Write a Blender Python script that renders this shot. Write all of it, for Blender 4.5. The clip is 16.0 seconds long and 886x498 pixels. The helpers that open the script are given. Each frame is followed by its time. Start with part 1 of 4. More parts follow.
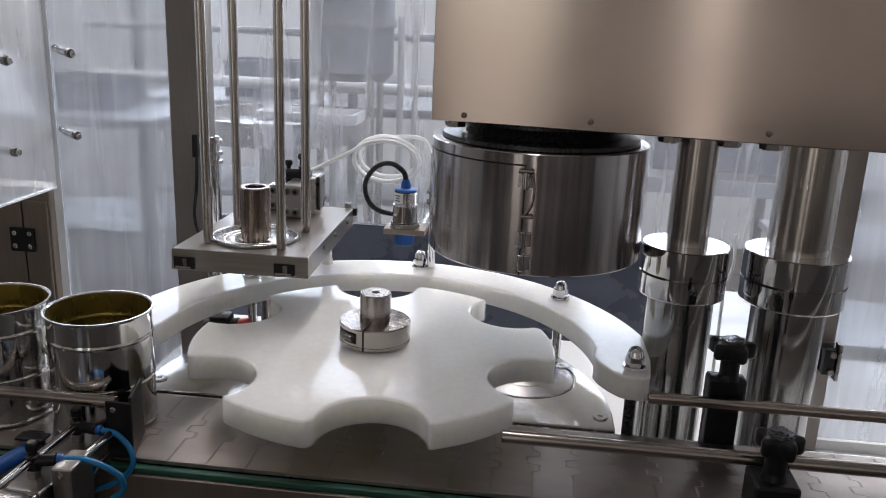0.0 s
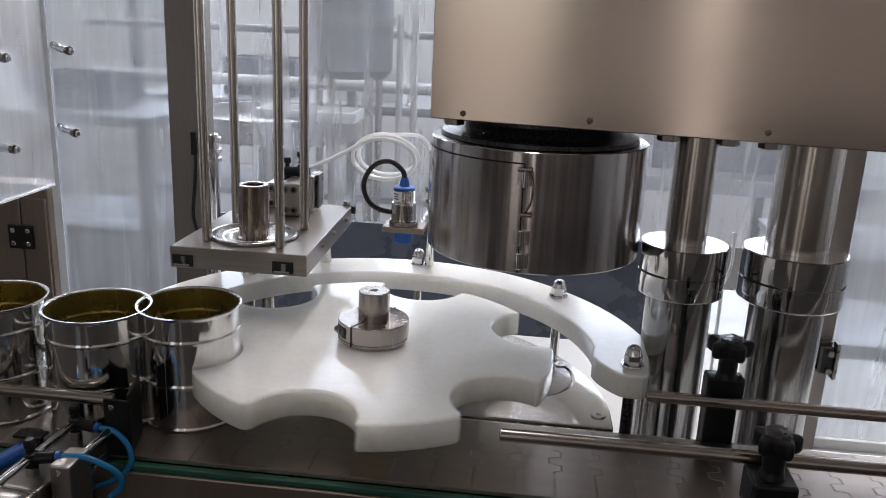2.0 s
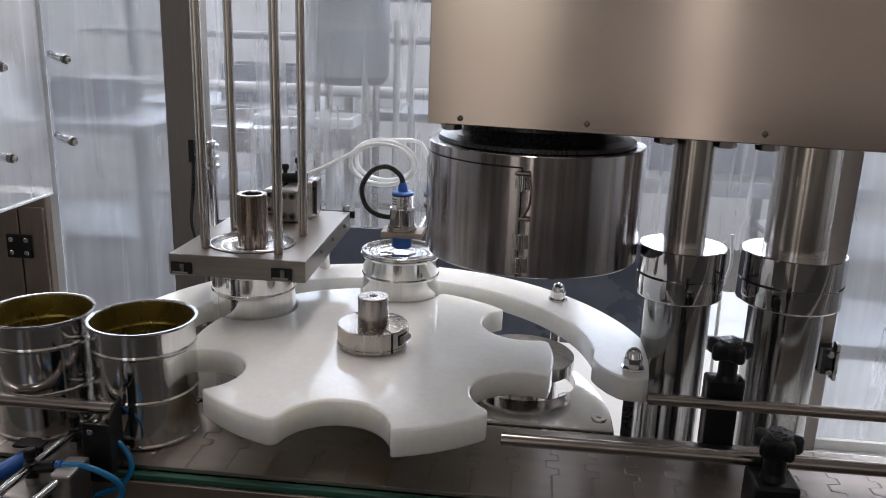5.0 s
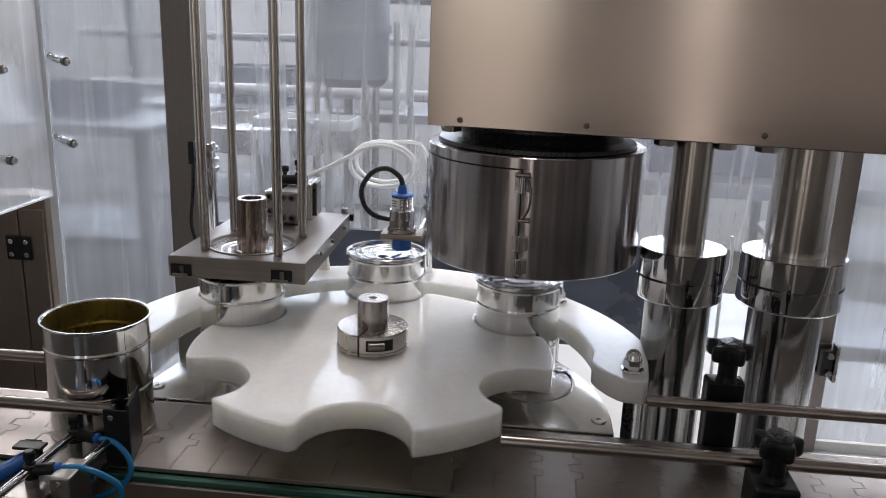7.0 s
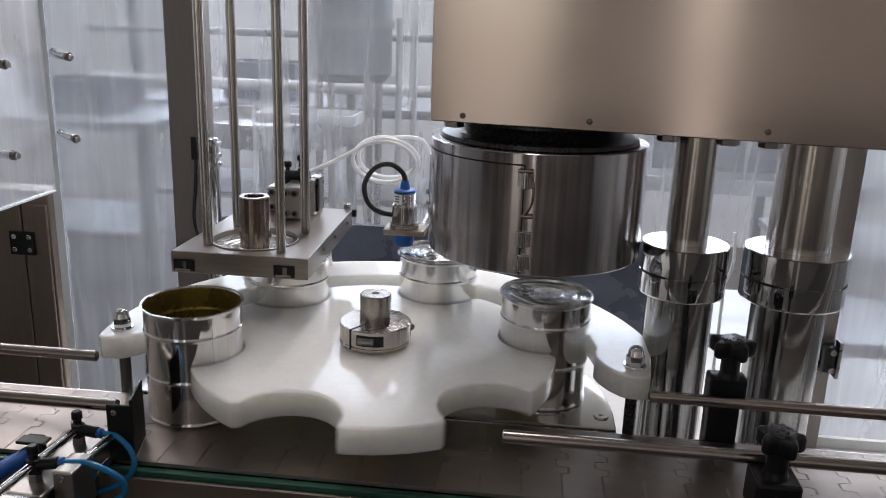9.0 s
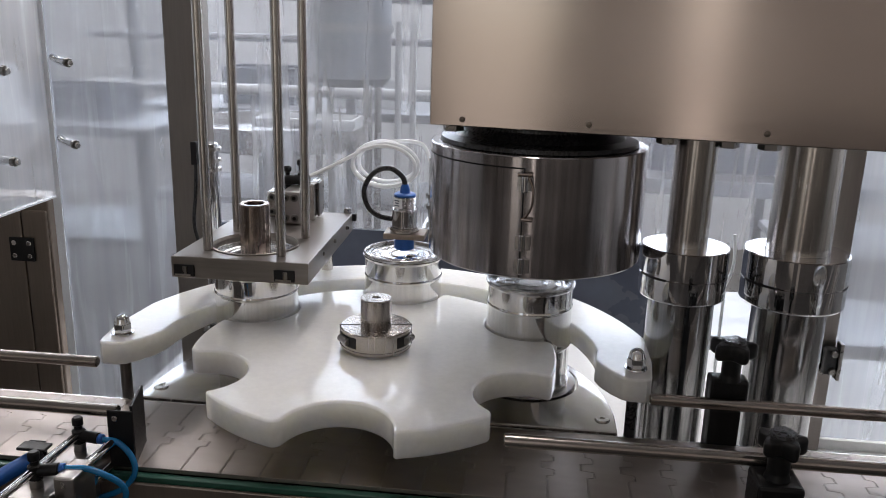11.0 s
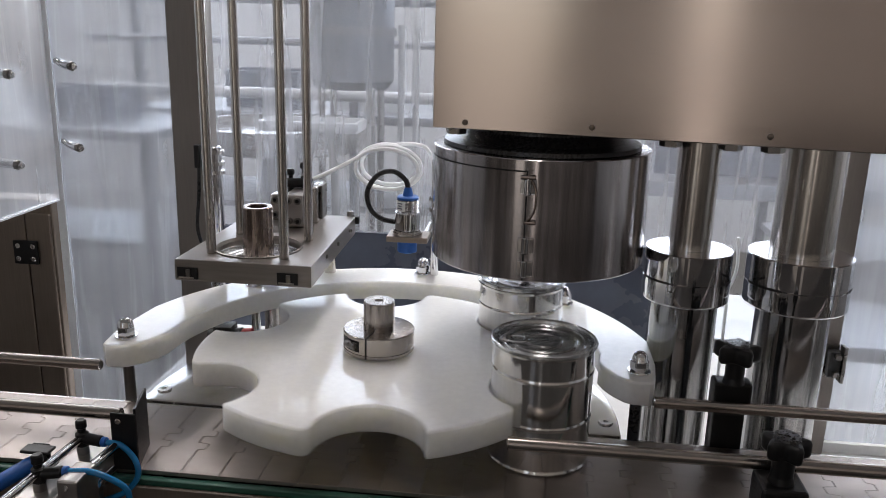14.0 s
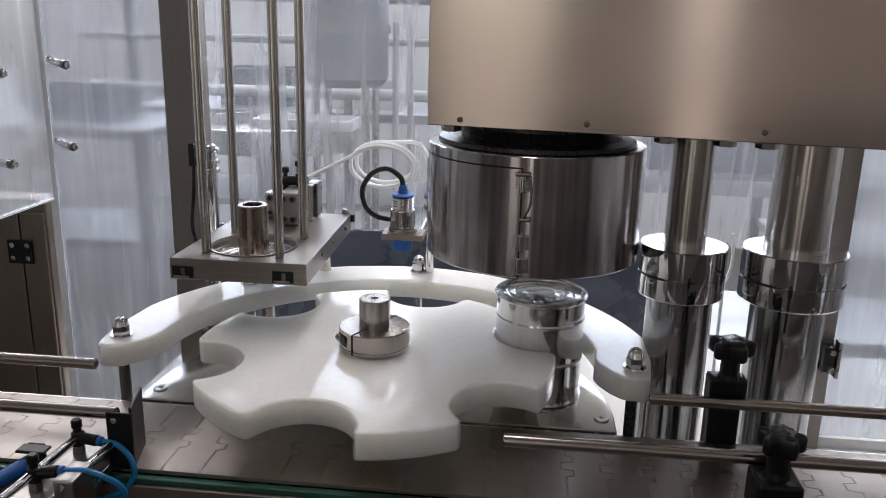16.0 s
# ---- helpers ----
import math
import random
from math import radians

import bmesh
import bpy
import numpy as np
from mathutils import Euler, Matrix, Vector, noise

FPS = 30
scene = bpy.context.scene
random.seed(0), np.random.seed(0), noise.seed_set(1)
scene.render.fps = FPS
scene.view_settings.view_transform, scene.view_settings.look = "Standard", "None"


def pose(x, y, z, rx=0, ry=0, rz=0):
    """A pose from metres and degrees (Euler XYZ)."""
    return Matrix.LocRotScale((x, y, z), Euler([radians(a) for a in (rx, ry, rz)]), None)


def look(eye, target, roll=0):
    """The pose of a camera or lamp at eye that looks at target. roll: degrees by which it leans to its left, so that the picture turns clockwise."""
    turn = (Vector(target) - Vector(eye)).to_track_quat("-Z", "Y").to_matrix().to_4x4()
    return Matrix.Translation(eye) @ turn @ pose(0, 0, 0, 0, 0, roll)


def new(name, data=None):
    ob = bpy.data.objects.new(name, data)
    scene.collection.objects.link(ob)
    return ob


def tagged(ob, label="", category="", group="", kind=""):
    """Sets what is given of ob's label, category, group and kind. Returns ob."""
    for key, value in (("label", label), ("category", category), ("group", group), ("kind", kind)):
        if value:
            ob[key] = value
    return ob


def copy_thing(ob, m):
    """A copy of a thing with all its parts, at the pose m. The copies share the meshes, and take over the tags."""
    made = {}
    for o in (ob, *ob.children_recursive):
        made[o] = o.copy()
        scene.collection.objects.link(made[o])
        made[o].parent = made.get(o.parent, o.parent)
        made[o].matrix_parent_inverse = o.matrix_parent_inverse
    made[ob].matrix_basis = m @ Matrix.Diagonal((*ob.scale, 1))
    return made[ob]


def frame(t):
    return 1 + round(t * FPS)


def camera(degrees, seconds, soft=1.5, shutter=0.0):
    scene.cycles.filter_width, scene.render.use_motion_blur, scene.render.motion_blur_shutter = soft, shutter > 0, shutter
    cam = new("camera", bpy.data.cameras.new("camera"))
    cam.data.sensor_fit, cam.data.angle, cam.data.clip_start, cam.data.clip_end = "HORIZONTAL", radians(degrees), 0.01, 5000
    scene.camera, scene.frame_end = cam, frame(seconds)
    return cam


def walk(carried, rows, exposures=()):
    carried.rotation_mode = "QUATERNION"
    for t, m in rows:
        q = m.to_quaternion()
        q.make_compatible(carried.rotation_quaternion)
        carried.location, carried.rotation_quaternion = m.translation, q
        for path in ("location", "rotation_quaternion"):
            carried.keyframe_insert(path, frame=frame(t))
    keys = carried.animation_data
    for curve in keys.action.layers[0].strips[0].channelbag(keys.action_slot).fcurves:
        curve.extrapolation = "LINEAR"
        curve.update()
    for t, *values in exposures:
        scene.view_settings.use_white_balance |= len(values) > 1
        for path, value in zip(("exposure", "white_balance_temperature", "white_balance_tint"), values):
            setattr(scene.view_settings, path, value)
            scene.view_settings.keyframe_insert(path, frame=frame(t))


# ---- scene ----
cam = camera(56.8, 16.0, soft=0.8, shutter=0.3)
EYE = (0.3164, -0.7263, 0.4122)
TURNS = [
    (0.0, 6.495, -15.755, -2.291),
    (0.5, 6.542, -15.844, -2.393),
    (1.0, 6.459, -15.805, -2.427),
    (1.5, 6.317, -15.830, -2.261),
    (2.0, 6.432, -15.880, -2.424),
    (2.5, 6.472, -15.860, -2.537),
    (3.0, 6.508, -15.846, -2.171),
    (3.5, 6.448, -15.740, -1.785),
    (4.0, 6.204, -15.698, -1.894),
    (6.5, 6.182, -15.326, -1.860),
    (7.0, 6.164, -15.411, -1.870),
    (7.5, 6.343, -15.408, -2.037),
    (8.0, 6.423, -15.518, -2.140),
    (8.5, 6.954, -15.467, -2.086),
    (9.0, 6.359, -15.717, -1.892),
    (11.5, 6.297, -15.334, -1.570),
    (12.0, 6.480, -15.269, -1.837),
    (12.5, 6.364, -15.305, -1.695),
    (13.0, 6.255, -15.349, -1.576),
    (13.5, 6.288, -15.432, -1.510),
    (14.0, 6.479, -15.253, -1.507),
    (14.5, 6.435, -15.336, -1.612),
    (15.0, 6.251, -15.456, -1.641),
    (15.5, 6.210, -15.317, -1.409),
    (16.0, 6.096, -15.426, -1.324),
]
walk(cam, [(t, pose(*EYE, 90 + pitch, roll, yaw)) for t, yaw, pitch, roll in TURNS],
     [(0.0, 0.0, 6600, 13), (16.0, 0.0, 6600, 13)])

# ---- light ----
world = bpy.data.worlds.new("sky")
scene.world = world
world.use_nodes = True
wn = world.node_tree
sky = wn.nodes.new("ShaderNodeTexSky")
sky.sky_type, sky.sun_disc = "NISHITA", False
sky.sun_elevation, sky.sun_rotation = radians(38), radians(25)
wn.links.new(sky.outputs[0], wn.nodes["Background"].inputs[0])
wn.nodes["Background"].inputs[1].default_value = 0.12


def area(name, x, y, z, target, sx, sy, power, colour=(1, 1, 1)):
    data = bpy.data.lights.new(name, "AREA")
    data.shape, data.size, data.size_y, data.energy, data.color = "RECTANGLE", sx, sy, power, colour
    ob = new(name, data)
    ob.matrix_basis = look((x, y, z), target)
    return ob


# added daylight in unseen window openings; the south pair puts bands on the housing
area("added_daylight", -1.6, 4.36, 1.45, (-1.4, 0, 0.6), 2.4, 1.6, 74, (0.84, 0.92, 1.0))
area("added_daylight", 1.9, 4.36, 1.45, (1.7, 0, 0.6), 2.4, 1.6, 74, (0.84, 0.92, 1.0))
area("added_daylight", -1.05, -3.36, 0.72, (-1.05, 0, 0.72), 0.62, 2.6, 2.9, (1.0, 0.90, 0.82))
area("added_daylight", 0.05, -3.36, 0.72, (0.05, 0, 0.72), 0.16, 2.6, 1.7, (1.0, 0.90, 0.82))
# added fill lights under the ceiling; the rear row brightens the hall
for lx in (-2.4, 0.2, 2.8):
    area("ceiling_fill_light", lx, 0.9, 2.36, (lx, 0.9, 0), 0.25, 2.4, 19, (1.0, 0.95, 0.90))
    area("ceiling_fill_light", lx, 3.0, 2.36, (lx, 3.0, 0), 0.25, 1.8, 38, (1.0, 0.98, 0.95))

# ---- materials ----


def material(name, base, rough=0.5, metal=0.0, grain=(60, 60, 60), vary=0.12, bump=0.1, rough_vary=0.1, **more):
    """A surface with fine grain and slow stains, both in metres of the object's own space."""
    m = bpy.data.materials.new(name)
    m.use_nodes = True
    t = m.node_tree
    b = t.nodes["Principled BSDF"]
    co = t.nodes.new("ShaderNodeTexCoord")
    mp = t.nodes.new("ShaderNodeMapping")
    mp.inputs["Scale"].default_value = grain
    t.links.new(co.outputs["Object"], mp.inputs[0])
    fine, slow = t.nodes.new("ShaderNodeTexNoise"), t.nodes.new("ShaderNodeTexNoise")
    fine.inputs["Scale"].default_value, fine.inputs["Detail"].default_value = 6, 4
    slow.inputs["Scale"].default_value, slow.inputs["Detail"].default_value = 9, 5
    t.links.new(mp.outputs[0], fine.inputs["Vector"])
    t.links.new(co.outputs["Object"], slow.inputs["Vector"])
    mix = t.nodes.new("ShaderNodeMath")
    mix.operation = "ADD"
    t.links.new(fine.outputs[0], mix.inputs[0])
    t.links.new(slow.outputs[0], mix.inputs[1])
    ramp = t.nodes.new("ShaderNodeMapRange")
    ramp.inputs["From Min"].default_value, ramp.inputs["From Max"].default_value = 0.7, 1.3
    ramp.inputs["To Min"].default_value, ramp.inputs["To Max"].default_value = 1 - vary, 1 + vary
    t.links.new(mix.outputs[0], ramp.inputs["Value"])
    col = t.nodes.new("ShaderNodeVectorMath")
    col.operation = "SCALE"
    col.inputs[0].default_value = base
    t.links.new(ramp.outputs[0], col.inputs["Scale"])
    t.links.new(col.outputs[0], b.inputs["Base Color"])
    rr = t.nodes.new("ShaderNodeMapRange")
    rr.inputs["From Min"].default_value, rr.inputs["From Max"].default_value = 0.7, 1.3
    rr.inputs["To Min"].default_value, rr.inputs["To Max"].default_value = max(0.02, rough - rough_vary), rough + rough_vary
    t.links.new(mix.outputs[0], rr.inputs["Value"])
    t.links.new(rr.outputs[0], b.inputs["Roughness"])
    b.inputs["Metallic"].default_value = metal
    if bump:
        bp = t.nodes.new("ShaderNodeBump")
        bp.inputs["Strength"].default_value, bp.inputs["Distance"].default_value = bump, 0.0003
        t.links.new(fine.outputs[0], bp.inputs["Height"])
        t.links.new(bp.outputs[0], b.inputs["Normal"])
    for key, value in more.items():
        b.inputs[key.replace("_", " ")].default_value = value
    return m


BRUSHED = material("brushed_steel", (0.53, 0.458, 0.42), 0.165, 1, (2, 30, 60), 0.04, 0.0, 0.03)
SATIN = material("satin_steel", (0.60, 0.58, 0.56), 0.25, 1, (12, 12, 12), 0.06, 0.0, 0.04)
RAM = material("ground_steel", (0.58, 0.55, 0.52), 0.22, 1, (60, 60, 2), 0.08, 0.02, 0.06, Anisotropic=0.5, Anisotropic_Rotation=0.25)
TURNED = material("turned_steel", (0.44, 0.405, 0.38), 0.25, 1, (40, 40, 2), 0.09, 0.0, 0.05, Anisotropic=0.5, Anisotropic_Rotation=0.25)
CHROME = material("chrome", (0.70, 0.70, 0.71), 0.07, 1, (40, 40, 40), 0.04, 0.0, 0.03)
DRUM = material("polished_steel", (0.47, 0.445, 0.45), 0.17, 1, (26, 26, 0.6), 0.22, 0.16, 0.07, Anisotropic=0.8, Anisotropic_Rotation=0.25)
TIN = material("tinplate", (0.73, 0.725, 0.71), 0.11, 1, (40, 40, 2), 0.10, 0.02, 0.05)
TIN_LID = material("lid_tinplate", (0.60, 0.61, 0.62), 0.20, 1, (30, 30, 30), 0.05, 0.02, 0.05)
LACQUER = material("gold_lacquer", (0.34, 0.27, 0.085), 0.27, 0.8, (8, 8, 4), 0.05, 0.0, 0.02)
WORN_PLATE = material("worn_plate_steel", (0.27, 0.245, 0.225), 0.36, 1, (3, 40, 40), 0.16, 0.05, 0.08)
WORN_BLOCK = material("worn_turned_steel", (0.30, 0.245, 0.215), 0.24, 1, (30, 30, 4), 0.22, 0.06, 0.08, Anisotropic=0.5, Anisotropic_Rotation=0.25)
ALUMINIUM = material("aluminium", (0.38, 0.36, 0.345), 0.34, 1, (3, 40, 40), 0.07, 0.0, 0.05)
TUBE_STEEL = material("polished_tube", (0.42, 0.42, 0.42), 0.13, 1, (40, 40, 0.8), 0.16, 0.05, 0.04, Anisotropic=0.8, Anisotropic_Rotation=0.25)
CHAIN = material("chain_steel", (0.33, 0.29, 0.27), 0.40, 1, (3, 12, 12), 0.10, 0.0, 0.06)
DECK = material("deck_steel", (0.58, 0.56, 0.54), 0.12, 1, (12, 12, 12), 0.08, 0.0, 0.05)
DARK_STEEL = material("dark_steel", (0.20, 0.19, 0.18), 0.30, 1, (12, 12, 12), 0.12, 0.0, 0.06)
RAIL = material("rail_steel", (0.44, 0.40, 0.375), 0.20, 1, (2, 20, 20), 0.06, 0.0, 0.04)
POST = material("anodised_profile", (0.20, 0.18, 0.165), 0.42, 0.6, (60, 60, 4), 0.08, 0.05, 0.06)
WHITE = material("white_polyethylene", (0.79, 0.79, 0.775), 0.08, 0, (25, 25, 25), 0.05, 0.01, 0.04,
                 Subsurface_Weight=1.0, Subsurface_Radius=(0.034, 0.033, 0.029), Subsurface_Scale=1.0)
BLACK = material("black_plastic", (0.010, 0.010, 0.011), 0.40, 0, (90, 90, 90), 0.2, 0.12, 0.1, Specular_IOR_Level=0.3)
RUBBER = material("black_rubber", (0.018, 0.018, 0.020), 0.30, 0, (60, 60, 60), 0.2, 0.05, 0.1)
BLUE = material("blue_plastic", (0.012, 0.11, 0.42), 0.42, 0, (60, 60, 60), 0.1, 0.05, 0.08)
TUBE_BLUE = material("blue_tube", (0.010, 0.20, 0.46), 0.22, 0, (60, 60, 60), 0.1, 0.0, 0.05)
TUBE_CLEAR = material("milky_tube", (0.88, 0.90, 0.92), 0.22, 0, (60, 60, 60), 0.06, 0.0, 0.05)
RED = material("red_plastic", (0.55, 0.03, 0.03), 0.35, 0, (30, 30, 30), 0.1, 0.0, 0.05)
GREEN = material("green_wear_strip", (0.02, 0.10, 0.07), 0.40, 0, (4, 60, 60), 0.15, 0.05, 0.1)
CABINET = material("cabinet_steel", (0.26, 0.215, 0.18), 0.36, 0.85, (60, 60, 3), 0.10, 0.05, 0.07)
NAVY = material("slate_panel", (0.10, 0.115, 0.155), 0.32, 0.1, (3, 3, 3), 0.15, 0.03, 0.12)
FLOOR = material("grey_floor", (0.07, 0.066, 0.064), 0.35, 0, (12, 12, 12), 0.2, 0.05, 0.12)
WALL = material("pale_wall", (0.76, 0.77, 0.79), 0.7, 0, (10, 10, 10), 0.06, 0.05, 0.05)
CEIL = material("ceiling_paint", (0.60, 0.58, 0.56), 0.8, 0, (10, 10, 10), 0.05, 0.05, 0.05)
DARK_BAND = material("brown_reflection_band", (0.10, 0.085, 0.075), 0.5, 0, (8, 8, 8), 0.15, 0.05, 0.08)
DARKWALL = material("cream_wall", (0.48, 0.42, 0.36), 0.7, 0, (8, 8, 8), 0.15, 0.05, 0.08)
PAPER = material("label_paper", (0.75, 0.76, 0.76), 0.6, 0, (60, 60, 60), 0.05, 0.0, 0.05)
GREY_INK = material("grey_ink", (0.16, 0.18, 0.22), 0.6, 0, (60, 60, 60), 0.05, 0.0, 0.05)


def acrylic(name, tint, haze, gloss_rough, blur):
    """A clear sheet with a light haze of wipe marks and scratches."""
    m = bpy.data.materials.new(name)
    m.use_nodes = True
    t = m.node_tree
    out = t.nodes["Material Output"]
    b = t.nodes["Principled BSDF"]
    b.inputs["Base Color"].default_value = (0.80, 0.82, 0.86, 1)
    b.inputs["Roughness"].default_value = gloss_rough
    clear = t.nodes.new("ShaderNodeBsdfRefraction")
    clear.inputs["Color"].default_value = (*tint, 1)
    clear.inputs["Roughness"].default_value, clear.inputs["IOR"].default_value = blur, 1.06
    co, mp, n1, n2 = (t.nodes.new(k) for k in ("ShaderNodeTexCoord", "ShaderNodeMapping", "ShaderNodeTexNoise", "ShaderNodeTexNoise"))
    mp.inputs["Scale"].default_value = (16, 16, 1.1)
    t.links.new(co.outputs["Object"], mp.inputs[0])
    t.links.new(mp.outputs[0], n1.inputs["Vector"])
    n1.inputs["Scale"].default_value, n1.inputs["Detail"].default_value = 2, 6
    t.links.new(co.outputs["Object"], n2.inputs["Vector"])
    n2.inputs["Scale"].default_value, n2.inputs["Detail"].default_value = 5, 2
    add = t.nodes.new("ShaderNodeMath")
    add.operation = "MULTIPLY"
    t.links.new(n1.outputs[0], add.inputs[0])
    t.links.new(n2.outputs[0], add.inputs[1])
    mr = t.nodes.new("ShaderNodeMapRange")
    mr.inputs["From Min"].default_value, mr.inputs["From Max"].default_value = 0.12, 0.40
    mr.inputs["To Min"].default_value, mr.inputs["To Max"].default_value = haze * 0.75, haze * 1.3
    t.links.new(add.outputs[0], mr.inputs["Value"])
    # small dried splashes and scuffs
    n3 = t.nodes.new("ShaderNodeTexNoise")
    n3.inputs["Scale"].default_value, n3.inputs["Detail"].default_value, n3.inputs["Distortion"].default_value = 2, 5, 1.2
    t.links.new(mp.outputs[0], n3.inputs["Vector"])
    scuff = t.nodes.new("ShaderNodeMapRange")
    scuff.inputs["From Min"].default_value, scuff.inputs["From Max"].default_value = 0.56, 0.74
    scuff.inputs["To Min"].default_value, scuff.inputs["To Max"].default_value = 0.0, 0.26
    t.links.new(n3.outputs[0], scuff.inputs["Value"])
    total = t.nodes.new("ShaderNodeMath")
    t.links.new(mr.outputs[0], total.inputs[0])
    t.links.new(scuff.outputs[0], total.inputs[1])
    mx = t.nodes.new("ShaderNodeMixShader")
    t.links.new(total.outputs[0], mx.inputs[0])
    t.links.new(clear.outputs[0], mx.inputs[1])
    t.links.new(b.outputs[0], mx.inputs[2])
    t.links.new(mx.outputs[0], out.inputs[0])
    return m


PALE = material("pale_paint", (0.66, 0.67, 0.68), 0.35, 0, (20, 20, 20), 0.05, 0.02, 0.08)
TANK = material("tank_steel", (0.27, 0.29, 0.33), 0.40, 0.4, (20, 20, 20), 0.15, 0.05, 0.1)
BENCH = material("bench_steel", (0.34, 0.35, 0.37), 0.42, 0.6, (20, 20, 20), 0.12, 0.05, 0.1)
ACRYLIC = acrylic("acrylic_sheet", (0.93, 0.95, 0.98), 0.23, 0.08, 0.10)
HAZY = acrylic("hazy_acrylic_sheet", (0.92, 0.95, 0.99), 0.36, 0.12, 0.20)
CLEAR_EDGE = material("acrylic_edge", (0.80, 0.84, 0.88), 0.25, 0, (60, 60, 60), 0.05, 0.0, 0.05)

# ---- mesh helpers ----


def mesh(name, bm, mat, smooth=40):
    me = bpy.data.meshes.new(name)
    bmesh.ops.recalc_face_normals(bm, faces=bm.faces)
    size = {f: f.calc_area() for f in bm.faces}
    for f in bm.faces:
        f.smooth = True
    for e in bm.edges:
        if len(e.link_faces) == 2:
            a, b = (size[f] for f in e.link_faces)
            turn = e.calc_face_angle(0.0)
            e.smooth = not (turn > radians(smooth) or (turn > radians(13) and max(a, b) > 12 * min(a, b)))
    bm.to_mesh(me)
    bm.free()
    for m in mat if isinstance(mat, (list, tuple)) else [mat]:
        me.materials.append(m)
    return me


def part(name, bm, mat, parent=None, label="", at=None):
    """One mesh object under a thing or part (or at top level)."""
    ob = new(name, mesh(name, bm, mat))
    ob.parent = parent
    if at is not None:
        ob.matrix_basis = at
    if label:
        ob["label"] = label
    return ob


def thing(name, label, category, at=None, group="", kind=""):
    ob = tagged(new(name), label, category, group, kind)
    ob.empty_display_size = 0.02
    if at is not None:
        ob.matrix_basis = at
    return ob


def box(x0, y0, z0, x1, y1, z1, bevel=0.0015, bm=None, m=None):
    tmp = bmesh.new()
    bmesh.ops.create_cube(tmp, size=1)
    bmesh.ops.transform(tmp, verts=tmp.verts, matrix=Matrix.Translation(((x0 + x1) / 2, (y0 + y1) / 2, (z0 + z1) / 2)) @ Matrix.Diagonal((x1 - x0, y1 - y0, z1 - z0, 1)))
    if bevel:
        bmesh.ops.bevel(tmp, geom=tmp.edges[:], offset=bevel, segments=2, affect="EDGES", profile=0.5)
    if m is not None:
        bmesh.ops.transform(tmp, verts=tmp.verts, matrix=m)
    return merge(tmp, bm)


def merge(tmp, bm):
    if bm is None:
        return tmp
    me = bpy.data.meshes.new("scratch")
    tmp.to_mesh(me)
    tmp.free()
    bm.from_mesh(me)
    bpy.data.meshes.remove(me)
    return bm


def lathe(profile, seg=48, bm=None, m=None, close=False):
    """A turned solid round z from (radius, z) pairs; radius 0 closes the end."""
    tmp = bmesh.new()
    rings, dense = [], [profile[0]]
    for (r0, z0), (r1, z1) in zip(profile, profile[1:]):
        d = math.hypot(r1 - r0, z1 - z0)
        if d > 0.004 and d < 3:
            for u in (0.0005 / d, 1 - 0.0005 / d):
                dense.append((r0 + (r1 - r0) * u, z0 + (z1 - z0) * u))
        dense.append((r1, z1))
    for r, z in dense:
        if r < 1e-6:
            rings.append([tmp.verts.new((0, 0, z))])
        else:
            rings.append([tmp.verts.new((r * math.cos(2 * math.pi * i / seg), r * math.sin(2 * math.pi * i / seg), z)) for i in range(seg)])
    pairs = list(zip(rings, rings[1:])) + ([(rings[-1], rings[0])] if close else [])
    for a, b in pairs:
        for i in range(seg):
            j = (i + 1) % seg
            if len(a) == 1 and len(b) > 1:
                tmp.faces.new((a[0], b[j], b[i]))
            elif len(b) == 1 and len(a) > 1:
                tmp.faces.new((a[i], a[j], b[0]))
            elif len(a) > 1:
                tmp.faces.new((a[i], a[j], b[j], b[i]))
    if m is not None:
        bmesh.ops.transform(tmp, verts=tmp.verts, matrix=m)
    return merge(tmp, bm)


def rod(p, q, r, seg=20, bm=None, bevel=0.0008):
    p, q = Vector(p), Vector(q)
    length = (q - p).length
    turn = (q - p).to_track_quat("Z", "Y").to_matrix().to_4x4()
    b = min(bevel, r * 0.4)
    return lathe([(0, 0), (r - b, 0), (r, b), (r, length - b), (r - b, length), (0, length)], seg, bm, Matrix.Translation(p) @ turn)


def tube(points, r, seg=10, steps=10, bm=None):
    """A round hose along a smooth line through the points."""
    pts = [Vector(p) for p in points]
    line = []
    for i in range(len(pts) - 1):
        a, b, c, d = pts[max(i - 1, 0)], pts[i], pts[i + 1], pts[min(i + 2, len(pts) - 1)]
        for s in range(steps):
            u = s / steps
            line.append(0.5 * ((2 * b) + (c - a) * u + (2 * a - 5 * b + 4 * c - d) * u * u + (3 * b - a - 3 * c + d) * u ** 3))
    line.append(pts[-1])
    tmp = bmesh.new()
    rings = []
    up = Vector((0.13, 0.21, 1)).normalized()
    for i, v in enumerate(line):
        way = (line[min(i + 1, len(line) - 1)] - line[max(i - 1, 0)]).normalized()
        side = way.cross(up)
        side = side.normalized() if side.length > 1e-3 else Vector((1, 0, 0))
        top = side.cross(way).normalized()
        up = top
        rings.append([tmp.verts.new(v + r * (math.cos(2 * math.pi * k / seg) * side + math.sin(2 * math.pi * k / seg) * top)) for k in range(seg)])
    for a, b in zip(rings, rings[1:]):
        for k in range(seg):
            tmp.faces.new((a[k], a[(k + 1) % seg], b[(k + 1) % seg], b[k]))
    tmp.faces.new(rings[0])
    tmp.faces.new(rings[-1])
    return merge(tmp, bm)


